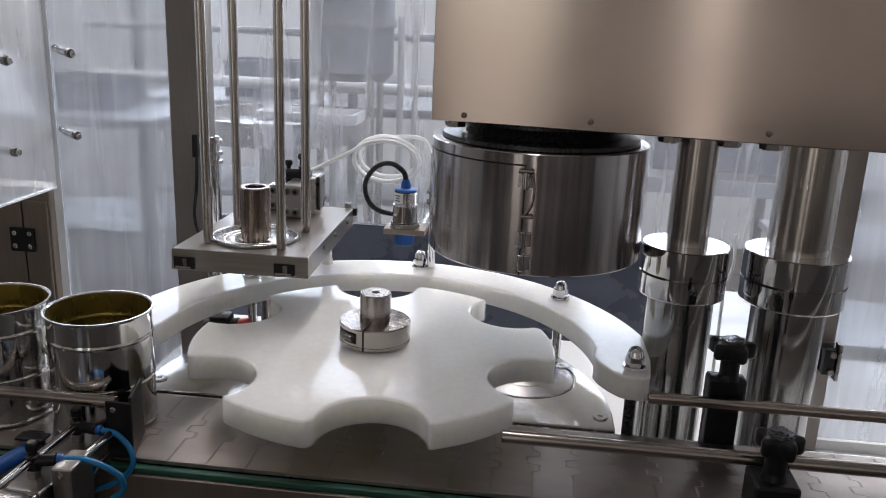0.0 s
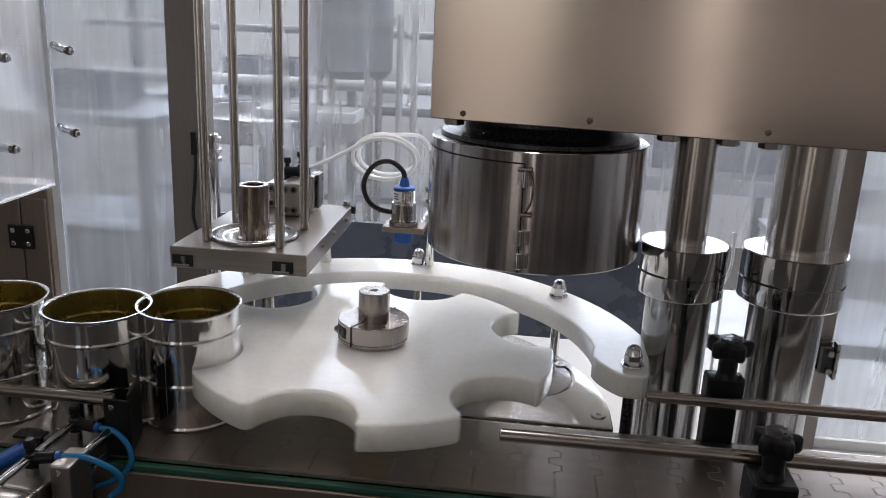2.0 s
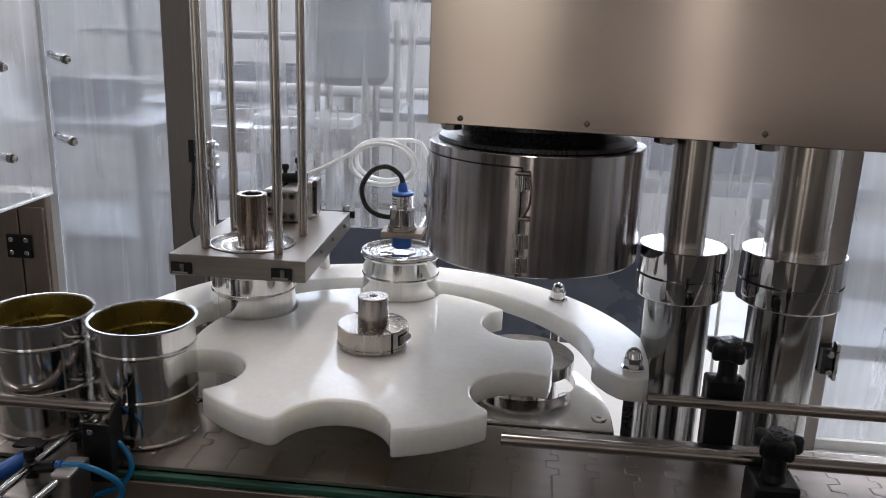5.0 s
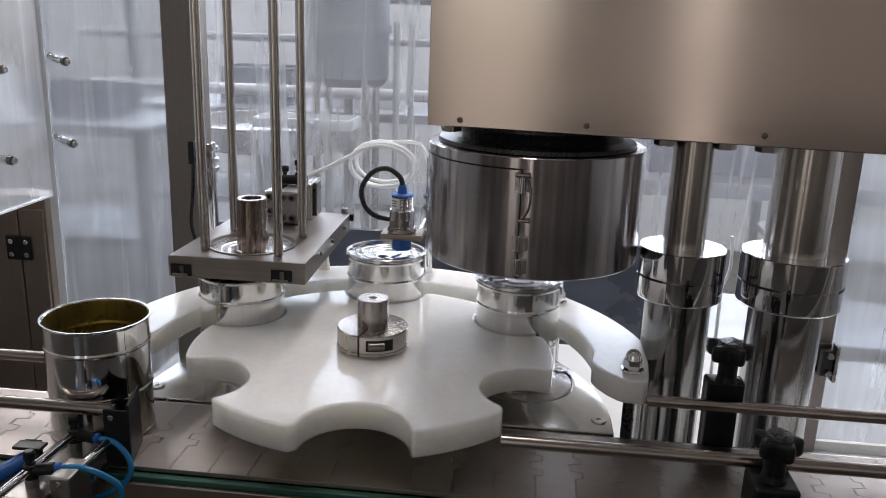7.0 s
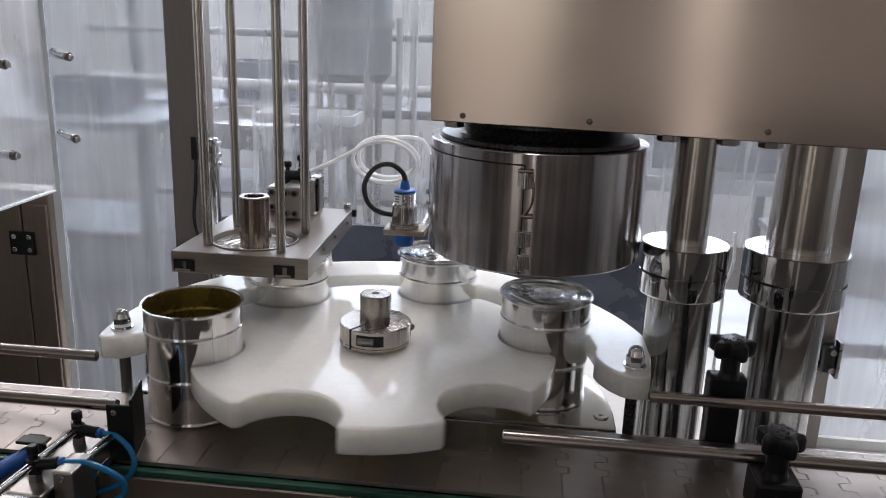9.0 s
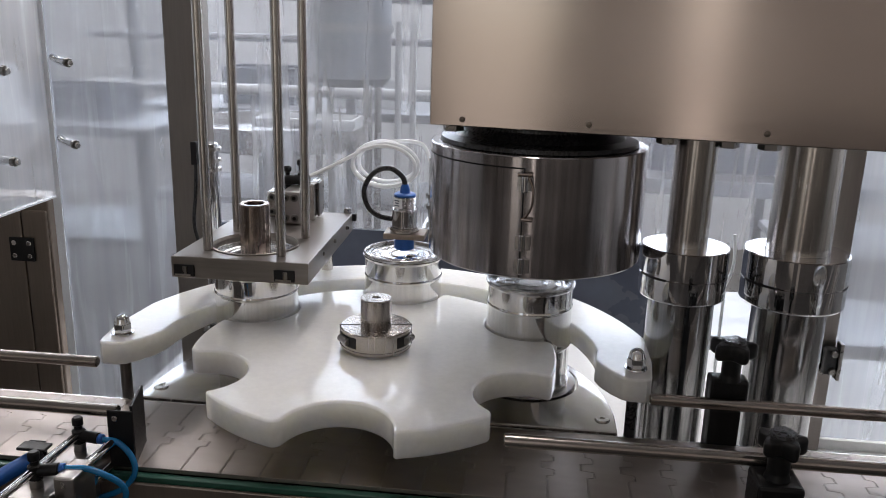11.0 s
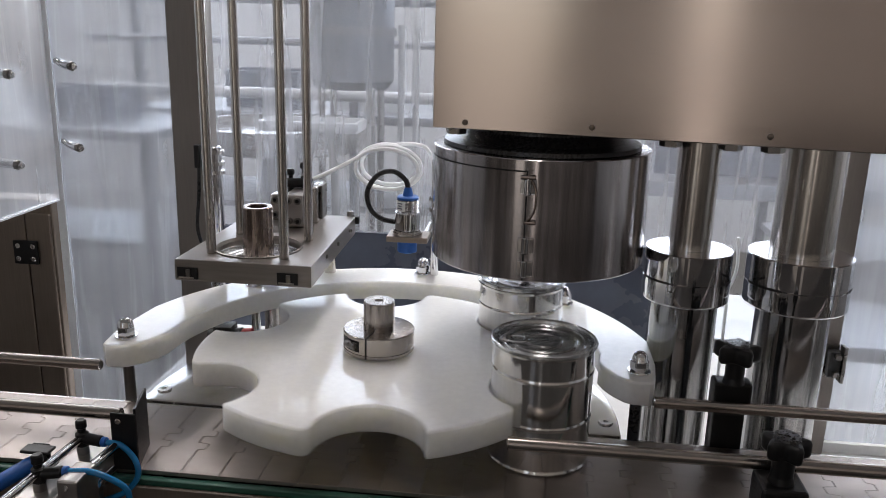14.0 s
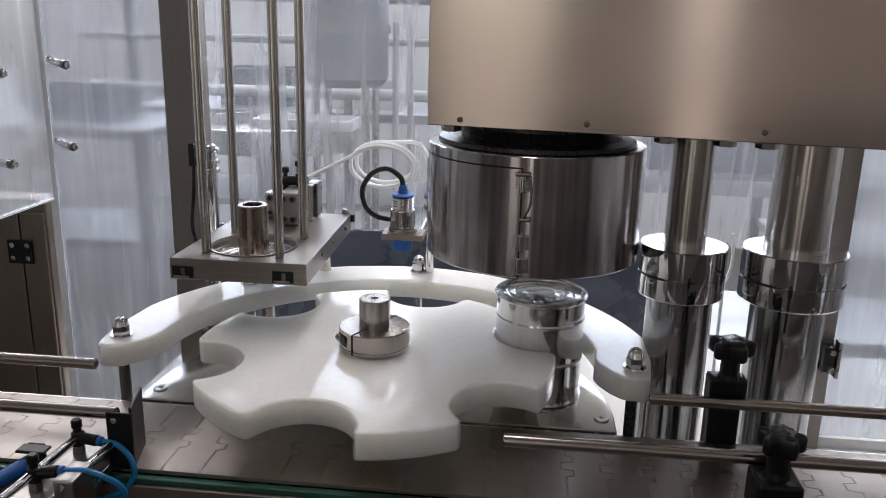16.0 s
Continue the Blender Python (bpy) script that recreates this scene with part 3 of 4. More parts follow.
part("stem", rod((0.040, 0.366, -0.32), (0.040, 0.366, PZ - 0.025), 0.008), SATIN, mag)

act = thing("pneumatic_actuator", "small aluminium pneumatic slide with black fittings", "actuator")
part("body", box(-0.004, 0.296, PZ, 0.022, 0.366, PZ + 0.044, 0.003), ALUMINIUM, act)
part("guide_block", box(-0.034, 0.330, PZ, -0.0045, 0.362, PZ + 0.036, 0.003), SATIN, act, "machined guide block")
part("end_block", box(0.0225, 0.322, PZ, 0.034, 0.364, PZ + 0.050, 0.002), SATIN, act)
part("end_cap", box(0.0345, 0.334, PZ + 0.004, 0.038, 0.360, PZ + 0.050, 0.001), DARK_STEEL, act, "dark end cap")
for x, y, z in ((0.003, 0.296, PZ + 0.036), (0.015, 0.296, PZ + 0.009), (0.003, 0.296, PZ + 0.009), (0.015, 0.296, PZ + 0.036), (-0.026, 0.330, PZ + 0.029), (-0.026, 0.330, PZ + 0.009)):
    bolt = part("bolt", rod((x, y + 0.0005, z), (x, y - 0.0030, z), 0.0050, 16), DARK_STEEL, act)
    part("socket", rod((x, y - 0.0029, z), (x, y - 0.0034, z), 0.0028, 6), BLACK, bolt)
for x, y, top in ((0.010, 0.346, 0.0), (-0.010, 0.350, -0.010)):
    f = part("fitting", rod((x, y, PZ + 0.036), (x, y, PZ + 0.064 + top), 0.0046, 14), BLACK, act, "black push-in fitting")
    part("ring", rod((x, y, PZ + 0.060 + top), (x, y, PZ + 0.063 + top), 0.0058, 14), CHROME, f)
    part("knob", lathe([(0.0030, 0), (0.0030, 0.006), (0.0055, 0.008), (0.0055, 0.013), (0.0040, 0.015), (0, 0.0155)], 14, None, Matrix.Translation((x, y, PZ + 0.0635 + top))), BLACK, f)
part("elbow", rod((-0.014, 0.344, PZ + 0.050), (0.022, 0.344, PZ + 0.052), 0.0066, 14), BLACK, act)

slim = thing("slim_cylinder", "slim chrome air cylinder with steel bands", "air cylinder")
part("barrel", rod((-0.151, 0.43, -0.32), (-0.151, 0.43, 0.232), 0.0125), CHROME, slim)
for z in (0.192, 0.205, 0.222):
    part("band", lathe([(0.0128, z), (0.0165, z), (0.0165, z + 0.005), (0.0128, z + 0.005)], 24, None, Matrix.Translation((-0.151, 0.43, 0)), True), SATIN, slim)
part("sensor_block", box(-0.177, 0.421, 0.200, -0.1685, 0.437, 0.234, 0.001), BLACK, slim, "black reed switch")
part("cable", tube([(-0.173, 0.428, 0.200), (-0.175, 0.428, 0.16), (-0.180, 0.428, 0.11), (-0.173, 0.43, 0.075), (-0.165, 0.44, 0.04), (-0.163, 0.45, -0.32)], 0.0028), RUBBER, slim, "black cable")

hose = thing("air_hose", "loosely coiled milky air hose", "hose")
pts = [(0.018, 0.352, PZ + 0.054), (0.045, 0.372, PZ + 0.066), (0.072, 0.395, PZ + 0.080)]
for k in range(0, 32):
    u = math.pi * 0.72 - k * math.pi / 5.0
    swell = (0.0, 0.0030, -0.0022)[k // 11]
    pts.append((0.111 + (0.046 + swell) * math.cos(u), 0.405 + 0.0016 * k, 0.213 + (0.030 + 0.7 * swell) * math.sin(u)))
pts += [(0.150, 0.458, 0.243), (0.166, 0.462, 0.232), (0.176, 0.465, 0.20)]
part("hose", tube(pts, 0.0029, 8, 4), TUBE_CLEAR, hose)

# ---- proximity sensor ----
prox = thing("proximity_sensor", "threaded steel proximity sensor with blue face", "sensor", pose(SENSOR[0] + 0.0005, SENSOR[1], 0))
part("face", lathe([(0, 0.1285), (0.0118, 0.1285), (0.0127, 0.1295), (0.0127, 0.1438), (0, 0.1438)], 32), BLUE, prox, "blue plastic sensing face")
thread = [(0, 0.1445)] + [(0.0139 if k % 2 else 0.0132, 0.1445 + 0.0009 * k) for k in range(60)] + [(0, 0.1445 + 0.0009 * 60)]
part("barrel", lathe(thread, 32), CHROME, prox, "nickel-plated threaded barrel")
part("lock_nut", hexa(0.0200, 0.1518, 0.1560), TURNED, prox, "hexagonal lock nut")
part("washer", lathe([(0.0140, 0.1561), (0.0180, 0.1561), (0.0180, 0.1578), (0.0140, 0.1578)], 32, None, None, True), TURNED, prox)
part("sleeve_nut", lathe([(0.0140, 0.1580), (0.0158, 0.1580), (0.0162, 0.1586), (0.0162, 0.1805), (0.0156, 0.1814), (0.0140, 0.1814)], 36, None, None, True), CHROME, prox, "smooth plated sleeve nut")
part("cap", lathe([(0.0140, 0.1986), (0.0140, 0.2005), (0.0125, 0.2018), (0.0066, 0.2022), (0.0058, 0.2080), (0.0042, 0.2130), (0, 0.2130)], 28), BLUE, prox, "blue plastic cable cap")
wrap = bmesh.new()
edge = [[wrap.verts.new((0.0143 * math.cos(radians(a)), 0.0143 * math.sin(radians(a)), z)) for a in range(185, 266, 5)] for z in (0.1835, 0.1965)]
for k in range(len(edge[0]) - 1):
    wrap.faces.new((edge[0][k], edge[0][k + 1], edge[1][k + 1], edge[1][k]))
lab = part("type_label", wrap, PAPER, prox, "pale grey type label")
for z, w in ((0.1930, 0.008), (0.1898, 0.006), (0.1866, 0.008)):
    part("print_bar", box(-w / 2, -0.0149, z, w / 2, -0.0145, z + 0.0014, 0, None, pose(0, 0, 0, 0, 0, -35)), GREY_INK, lab)
part("cable", tube([(0, 0, 0.212), (-0.004, 0, 0.223), (-0.020, 0, 0.2325), (-0.040, 0.002, 0.226), (-0.053, 0.003, 0.205), (-0.050, 0.004, 0.183), (-0.036, 0.006, 0.169), (-0.014, 0.012, 0.164), (0.004, 0.021, 0.163)], 0.0034), RUBBER, prox, "black sensor cable")
part("bracket", box(-0.025, -0.017, 0.1440, 0.028, 0.020, 0.1515, 0.001), CABINET, prox, "flat steel mounting bracket")
part("arm", box(0.0175, 0.020, 0.1465, 0.028, 0.100, 0.1512, 0.001), SATIN, prox)

stand = thing("sensor_stand", "thin chrome stand rod with small clamps", "stand", pose(SENSOR[0] + 0.0255, SENSOR[1] + 0.092, 0))
part("rod", rod((0, 0, Z_STAR), (0, 0, 0.235), 0.0062), CHROME, stand)
for z in (0.140, 0.163, 0.178):
    part("clamp", lathe([(0.0064, z), (0.0100, z), (0.0100, z + 0.005), (0.0064, z + 0.005)], 20, None, None, True), CHROME, stand)

# ---- seaming head ----
head = thing("seaming_machine", "brushed stainless steel housing of the seaming head", "housing", pose(0.214, 0.104, 0.312, 0, 0, -9))
part("front_plate", box(0, 0, 0, 0.90, 0.004, 0.62, 0.001), BRUSHED, head)
part("shell", box(0.0005, 0.0045, 0.001, 0.899, 0.30, 0.62, 0.003), BRUSHED, head)
for x, z in ((0.034, 0.007), (0.160, 0.009), (0.322, 0.010), (0.56, 0.010)):
    part("rivet", lathe([(0.0030, 0), (0.0030, 0.0010), (0.0020, 0.0018), (0, 0.0020)], 16, None, Matrix.Translation((x, 0, z)) @ pose(0, 0, 0, 90)), CABINET, head)
for x in (0.020, 0.235, 0.290, 0.328):
    part("bolt", rod((x, 0.020, -0.007), (x, 0.020, 0.002), 0.011, 6), DARK_STEEL, head)

drum = thing("seaming_drum", "polished steel guard drum with a hinged door", "drum", pose(SEAMER[0], SEAMER[1], 0))
ZT, ZB, RD = 0.288, 0.163, 0.1200
part("guard", lathe([(RD - 0.003, ZB + 0.002), (RD - 0.0015, ZB), (RD, ZB + 0.0015), (RD, ZT - 0.001), (RD - 0.001, ZT), (RD - 0.014, ZT), (RD - 0.014, ZT - 0.004), (RD - 0.003, ZT - 0.006)], 96, None, None, True), DRUM, drum)
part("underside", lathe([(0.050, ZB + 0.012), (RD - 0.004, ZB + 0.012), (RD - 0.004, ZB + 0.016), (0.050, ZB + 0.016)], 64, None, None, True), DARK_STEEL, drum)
part("chuck", lathe([(0, ZB - 0.002), (0.043, ZB - 0.002), (0.046, ZB + 0.004), (0.046, ZB + 0.05), (0, ZB + 0.05)], 48), SATIN, drum, "round seaming chuck")
part("bellows", lathe([(0.060, ZT + 0.05), (0.082, ZT + 0.046), (0.086, ZT + 0.018), (0.095, ZT + 0.008), (0.1085, ZT + 0.005), (0.1095, ZT + 0.0008), (0.100, ZT + 0.0004), (0.060, ZT - 0.006)], 64, None, None, True), RUBBER, drum, "black rubber collar")
ha = radians(263.5)
hx, hy = RD * math.cos(ha), RD * math.sin(ha)
seam = bmesh.new()
rim = [[seam.verts.new(((RD + 0.0004) * math.cos(radians(a)), (RD + 0.0004) * math.sin(radians(a)), z)) for a in range(170, 265, 3)] for z in (ZT - 0.0125, ZT - 0.0110)]
for k in range(len(rim[0]) - 1):
    seam.faces.new((rim[0][k], rim[0][k + 1], rim[1][k + 1], rim[1][k]))
part("door_gap", seam, BLACK, drum, "dark joint above the door")
part("door_gap", box(-0.0007, -0.0008, ZB + 0.001, 0.0007, 0.0008, ZT - 0.011, 0, None, pose(hx, hy, 0, 0, 0, -8)), BLACK, drum, "dark door joint")
for z0 in (ZB + 0.006, ZB + 0.030, ZB + 0.090):
    hg = part("hinge", rod((hx + 0.001, hy - 0.003, z0), (hx + 0.001, hy - 0.003, z0 + 0.017), 0.0034, 14), CHROME, drum)
    part("leaf", box(-0.006, -0.0022, z0 + 0.001, 0.010, -0.0006, z0 + 0.016, 0.0005, None, pose(hx, hy, 0, 0, 0, -8)), CHROME, hg)
lever = part("handle", tube([(hx + 0.002, hy - 0.004, ZB + 0.109), (hx + 0.008, hy - 0.006, ZB + 0.098), (hx + 0.0095, hy - 0.007, ZB + 0.087), (hx + 0.008, hy - 0.006, ZB + 0.074), (hx + 0.002, hy - 0.004, ZB + 0.064)], 0.0011), WORN_BLOCK, drum, "bent wire latch lever")
part("catch", box(-0.006, -0.006, ZB + 0.106, 0.009, -0.001, ZB + 0.110, 0.001, None, pose(hx, hy, 0, 0, 0, -8)), WORN_BLOCK, lever)
part("catch", box(-0.001, -0.006, ZB + 0.061, 0.011, -0.001, ZB + 0.0645, 0.001, None, pose(hx, hy, 0, 0, 0, -8)), WORN_BLOCK, lever)

# ---- columns ----


def column(x, y, r0, rc, r1, label):
    c = thing("lift_column", label, "column", pose(x, y, 0), group="columns of the seaming head")
    part("ram", lathe([(0, -0.10), (r0, -0.10), (r0, 0.330), (0, 0.330)], 48), RAM, c, "satin steel ram")
    part("tube", lathe([(0, -0.32), (r1, -0.32), (r1, 0.120), (r0 + 0.0005, 0.120)], 56), TUBE_STEEL, c, "polished chrome tube")
    part("collar", lathe([(r0 + 0.0005, 0.1790), (rc - 0.001, 0.1790), (rc, 0.1780), (rc, 0.1475), (rc - 0.0012, 0.1468), (rc, 0.1460), (rc, 0.1225), (rc - 0.0015, 0.1205), (r1, 0.1205)], 64), CHROME, c, "polished split clamp collar")
    for a0, a1 in ((190, 238), (318, 345)):
        strip = bmesh.new()
        ring = [[strip.verts.new(((rc + 0.0003) * math.cos(radians(a)), (rc + 0.0003) * math.sin(radians(a)), z)) for a in range(a0, a1 + 1, 4)] for z in (0.1455, 0.1482)]
        for k in range(len(ring[0]) - 1):
            strip.faces.new((ring[0][k], ring[0][k + 1], ring[1][k + 1], ring[1][k]))
        part("slot", strip, BLACK, c, "dark clamp slot")
    return c


column(0.4975, 0.19, 0.0230, 0.0482, 0.0380, "chrome lift column with a split collar")
column(0.6185, 0.19, 0.0335, 0.0560, 0.0400, "thicker chrome lift column with a split collar")

# pale loop shaped like the arc's curved reflection in the chrome column
loop = thing("reflection_loop", "thin pale loop imitating a reflection in the lift columns", "cable")
part("cable", tube([(0.585, 0.330, 0.160), (0.588, 0.330, 0.120), (0.580, 0.330, 0.090), (0.567, 0.330, 0.078), (0.556, 0.330, 0.092), (0.560, 0.330, 0.118), (0.572, 0.330, 0.140), (0.580, 0.330, 0.100), (0.582, 0.335, -0.320)], 0.0022), TUBE_CLEAR, loop)

# ---- guide rails and clamps ----


def rail(name, a, b, label):
    r = thing(name, label, "rail", group="guide rails")
    part("bar", rod(a, b, 0.0062), RAIL, r)
    # dark discs on the solid bar's ends paint the shade of a hollow tube
    for end, way in ((a, 1), (b, -1)):
        x, y, z = end
        part("bore_shade", rod((x - 0.0006 * way, y, z), (x + 0.0004 * way, y, z), 0.0040, 14), DARK_STEEL, r, "dark disc for the shade inside the tube end")
    return r


rail("guide_rail", (0.452, 0.054, 0.0500), (1.70, 0.054, 0.0500), "round steel guide rail behind the chain")
rail("guide_rail", (0.308, -0.0545, 0.0500), (1.70, -0.0545, 0.0500), "round steel guide rail along the front")
rail("guide_rail", (-1.50, 0.047, 0.0500), (-0.133, 0.047, 0.0500), "round steel guide rail behind the chain")
rail("guide_rail", (-1.50, -0.058, 0.0500), (-0.056, -0.058, 0.0500), "round steel guide rail along the front")


def knob_clamp(x, y, side, drop, size, near, label):
    """A black plastic rail clamp with a lobed star knob on its post; drop lowers the knob."""
    c = thing("rail_clamp", label, "clamp", pose(x, y, 0), group="rail clamps")
    part("post", box(-0.016, side * 0.012, -0.20, 0.016, side * 0.036, 0.030 - drop, 0.003), BLACK, c)
    part("clamp_block", box(-0.019, min(side * near, side * 0.030), 0.030 - drop, 0.019, max(side * near, side * 0.030), 0.064 - drop, 0.003), BLACK, c)
    at = pose(0, side * 0.012, -drop)
    part("neck", lathe([(0.011, 0.064), (0.0095, 0.070), (0.0095, 0.088), (0.013, 0.092)], 24, None, at), BLACK, c)
    pts = []
    for k in range(60):
        u = 2 * math.pi * k / 60
        rr = size * (0.0205 + 0.0046 * math.cos(5 * u))
        pts.append((rr * math.cos(u), rr * math.sin(u) + side * 0.012))
    part("star_knob", extrude(pts, 0.088 - drop, 0.1045 - drop, 0.004, 3), BLACK, c, "lobed black star knob")
    part("knob_cap", lathe([(0.0115, 0.1045), (0.0105, 0.1070), (0, 0.1076)], 24, None, at), RUBBER, c)
    return c


knob_clamp(0.531, 0.055, 1, -0.008, 0.95, 0.0075, "black plastic rail clamp with star knob")
knob_clamp(0.541, -0.066, -1, 0.017, 0.83, -0.008, "black plastic rail clamp with star knob")

# ---- stop cylinder at the infeed ----
stop = thing("stop_cylinder", "small aluminium air cylinder with blue hoses at the infeed", "air cylinder")
TURN = pose(-0.088, -0.112, 0, 0, 0, -6)
part("body", box(-0.017, -0.046, -0.030, 0.019, 0.056, 0.014, 0.002, None, TURN), ALUMINIUM, stop)
part("end_cap", box(-0.017, -0.062, -0.030, 0.019, -0.0465, 0.014, 0.002, None, TURN), SATIN, stop)
part("front_flange", box(-0.019, 0.0565, -0.034, 0.036, 0.0625, 0.010, 0.001, None, TURN), DARK_STEEL, stop)
part("guide_rod", rod((-0.096, -0.190, 0.030), (-0.089, -0.0640, 0.030), 0.0040, 16), CHROME, stop)
gate = part("stop_plate", box(-0.0013, 0.0, 0.002, 0.0013, 0.046, 0.063, 0.0008, None, pose(-0.0365, -0.0705, 0, 0, 0, 14)), BLACK, stop, "black bent stop plate that slides")
part("flange", box(-0.060, -0.0722, 0.000, -0.0352, -0.0700, 0.058, 0.001), BLACK, gate)
part("flange_screw", rod((-0.052, -0.0720, 0.050), (-0.052, -0.0740, 0.050), 0.003, 12), SATIN, gate)
part("rod_guide", box(-0.0685, -0.150, -0.022, -0.0500, -0.116, 0.033, 0.002), ALUMINIUM, stop)
for a, b in (((-0.0615, -0.150, 0.026), (-0.0545, -0.0722, 0.026)), ((-0.0655, -0.150, 0.0), (-0.0600, -0.0722, 0.0))):
    part("piston_rod", rod(a, b, 0.0042, 16), CHROME, gate)


def fitting(x, y, z, way):
    f = part("fitting", hexa(0.0062, z, z + 0.009, None, pose(x, y, 0)), CHROME, stop, "chromed elbow fitting")
    part("elbow", lathe([(0.0060, z + 0.009), (0.0060, z + 0.021), (0.0038, z + 0.0225), (0.0038, z + 0.026), (0.0050, z + 0.027), (0.0050, z + 0.033), (0.0036, z + 0.0345), (0, z + 0.0345)], 18, None, pose(x, y, 0)), BLACK, f)
    a = Vector((x, y, z + 0.016))
    part("branch", rod(a, a + Vector(way) * 0.021, 0.0054, 16), BLACK, f)
    part("release_ring", rod(a + Vector(way) * 0.021, a + Vector(way) * 0.026, 0.0048, 16), BLUE, f)
    return a + Vector(way) * 0.026


e1 = fitting(-0.0890, -0.072, 0.014, (0.98, -0.10, -0.05))
e2 = fitting(-0.0920, -0.137, 0.014, (0.97, 0.16, 0.08))
part("air_tube", tube([e1, e1 + Vector((0.014, 0.0, -0.002)), e1 + Vector((0.028, -0.003, -0.014)), e1 + Vector((0.031, -0.006, -0.030)), e1 + Vector((0.018, -0.008, -0.046)), e1 + Vector((-0.004, -0.010, -0.056))], 0.0028), TUBE_BLUE, stop, "blue air tube")
part("air_tube", tube([e2, e2 + Vector((0.018, 0.002, 0.0)), e2 + Vector((0.034, 0.004, -0.006)), e2 + Vector((0.046, 0.008, -0.017)), e2 + Vector((0.046, 0.012, -0.032)), e2 + Vector((0.034, 0.014, -0.045))], 0.0028), TUBE_BLUE, stop, "blue air tube")
part("mount", box(-0.104, -0.140, -0.19, -0.068, -0.0865, -0.031, 0.002), SATIN, stop)

eye = thing("photo_sensor", "blue tubular photo sensor on a dark bracket", "sensor")
A, B = Vector((-0.1155, -0.103, 0.021)), Vector((-0.140, -0.152, 0.013))
part("barrel", rod(B, A, 0.0072, 24), BLUE, eye)
part("tail", rod(B + (B - A).normalized() * 0.03, B, 0.0068, 20), PAPER, eye, "pale cable gland")
part("nut", rod(A, A + (A - B).normalized() * 0.006, 0.0092, 6), BLACK, eye)
part("bracket", box(-0.127, -0.110, 0.0310, -0.100, -0.096, 0.0340, 0.001), BLACK, eye)
part("bracket_leg", box(-0.124, -0.0955, -0.12, -0.108, -0.0925, 0.0335, 0.001), BLACK, eye)

# ---- workshop behind the guard ----
tank = thing("steel_tank", "small round stainless steel tank on legs behind the guard", "tank", pose(-0.36, 2.3, 0))
part("shell", lathe([(0, 0.17), (0.13, 0.18), (0.155, 0.21), (0.155, 0.66), (0.13, 0.70), (0.05, 0.73), (0, 0.73)], 48), TANK, tank)
part("band", lathe([(0.156, 0.37), (0.164, 0.37), (0.164, 0.40), (0.156, 0.40)], 48, None, None, True), BENCH, tank)
for a in (45, 135, 225, 315):
    x, y = 0.13 * math.cos(radians(a)), 0.13 * math.sin(radians(a))
    part("leg", rod((x, y, FLOOR_Z), (x, y, 0.19), 0.014), SATIN, tank)
for x in (0.184, 0.240):
    part("riser_pipe", rod((x, 0.0, FLOOR_Z), (x, 0.0, 0.41), 0.012), PALE, tank, "pale riser pipe")
ring = thing("round_table", "round steel accumulating table behind the guard", "table", pose(-0.42, 1.62, 0))
part("tabletop", lathe([(0, 0.095), (0.25, 0.095), (0.25, 0.125), (0.262, 0.125), (0.262, 0.06), (0, 0.06)], 56), SATIN, ring)
part("pedestal", lathe([(0.06, 0.06), (0.06, FLOOR_Z + 0.05), (0.22, FLOOR_Z + 0.02), (0.22, FLOOR_Z), (0, FLOOR_Z)], 40), BENCH, ring)


def bench(x, y, w, d, z, label):
    b = thing("work_bench", label, "bench", pose(x, y, 0))
    part("worktop", box(-w / 2, -d / 2, z - 0.04, w / 2, d / 2, z, 0.004), BENCH, b)
    part("shelf", box(-w / 2 + 0.05, -d / 2 + 0.05, z - 0.45, w / 2 - 0.05, d / 2 - 0.05, z - 0.42, 0.003), BENCH, b)
    for sx in (-1, 1):
        for sy in (-1, 1):
            part("leg", box(sx * (w / 2 - 0.05) - 0.02, sy * (d / 2 - 0.05) - 0.02, FLOOR_Z, sx * (w / 2 - 0.05) + 0.02, sy * (d / 2 - 0.05) + 0.02, z - 0.04, 0.002), BENCH, b)
    return b


bench(1.25, 1.55, 2.2, 0.5, 0.06, "long steel work bench behind the guard")
bench(-0.7, 3.2, 1.6, 0.7, 0.02, "steel work bench near the window")
bench(2.2, 2.7, 1.8, 0.7, 0.02, "steel work bench near the window")
for x, w in ((-2.4, 1.0), (-1.3, 0.9)):
    c = thing("steel_cupboard", "tall dark steel cupboard by the wall", "cupboard", pose(x - 1.2, 2.9, 0))
    part("body", box(-w / 2, -0.25, FLOOR_Z, w / 2, 0.25, 1.0, 0.01), CABINET, c)
    for s in (-1, 1):
        part("door", box(s * w / 4 - w / 4 + 0.01, -0.27, FLOOR_Z + 0.1, s * w / 4 + w / 4 - 0.01, -0.252, 0.97, 0.004), CABINET, c)

bench(-1.75, 2.3, 1.5, 0.6, 0.03, "steel work bench beside the cupboards")

pipes = thing("pipe_rack", "rack of steel pipes on uprights behind the guard", "rack", pose(-0.25, 2.75, 0))
for x in (-1.15, -0.2, 0.75):
    part("upright", box(x - 0.02, -0.02, FLOOR_Z, x + 0.02, 0.02, 0.62, 0.003), BENCH, pipes)
for z, r, mat in ((0.115, 0.024, PALE), (0.33, 0.016, BENCH), (0.50, 0.020, BENCH)):
    part("pipe", rod((-1.35, -0.045, z), (0.95, -0.045, z), r), mat, pipes)


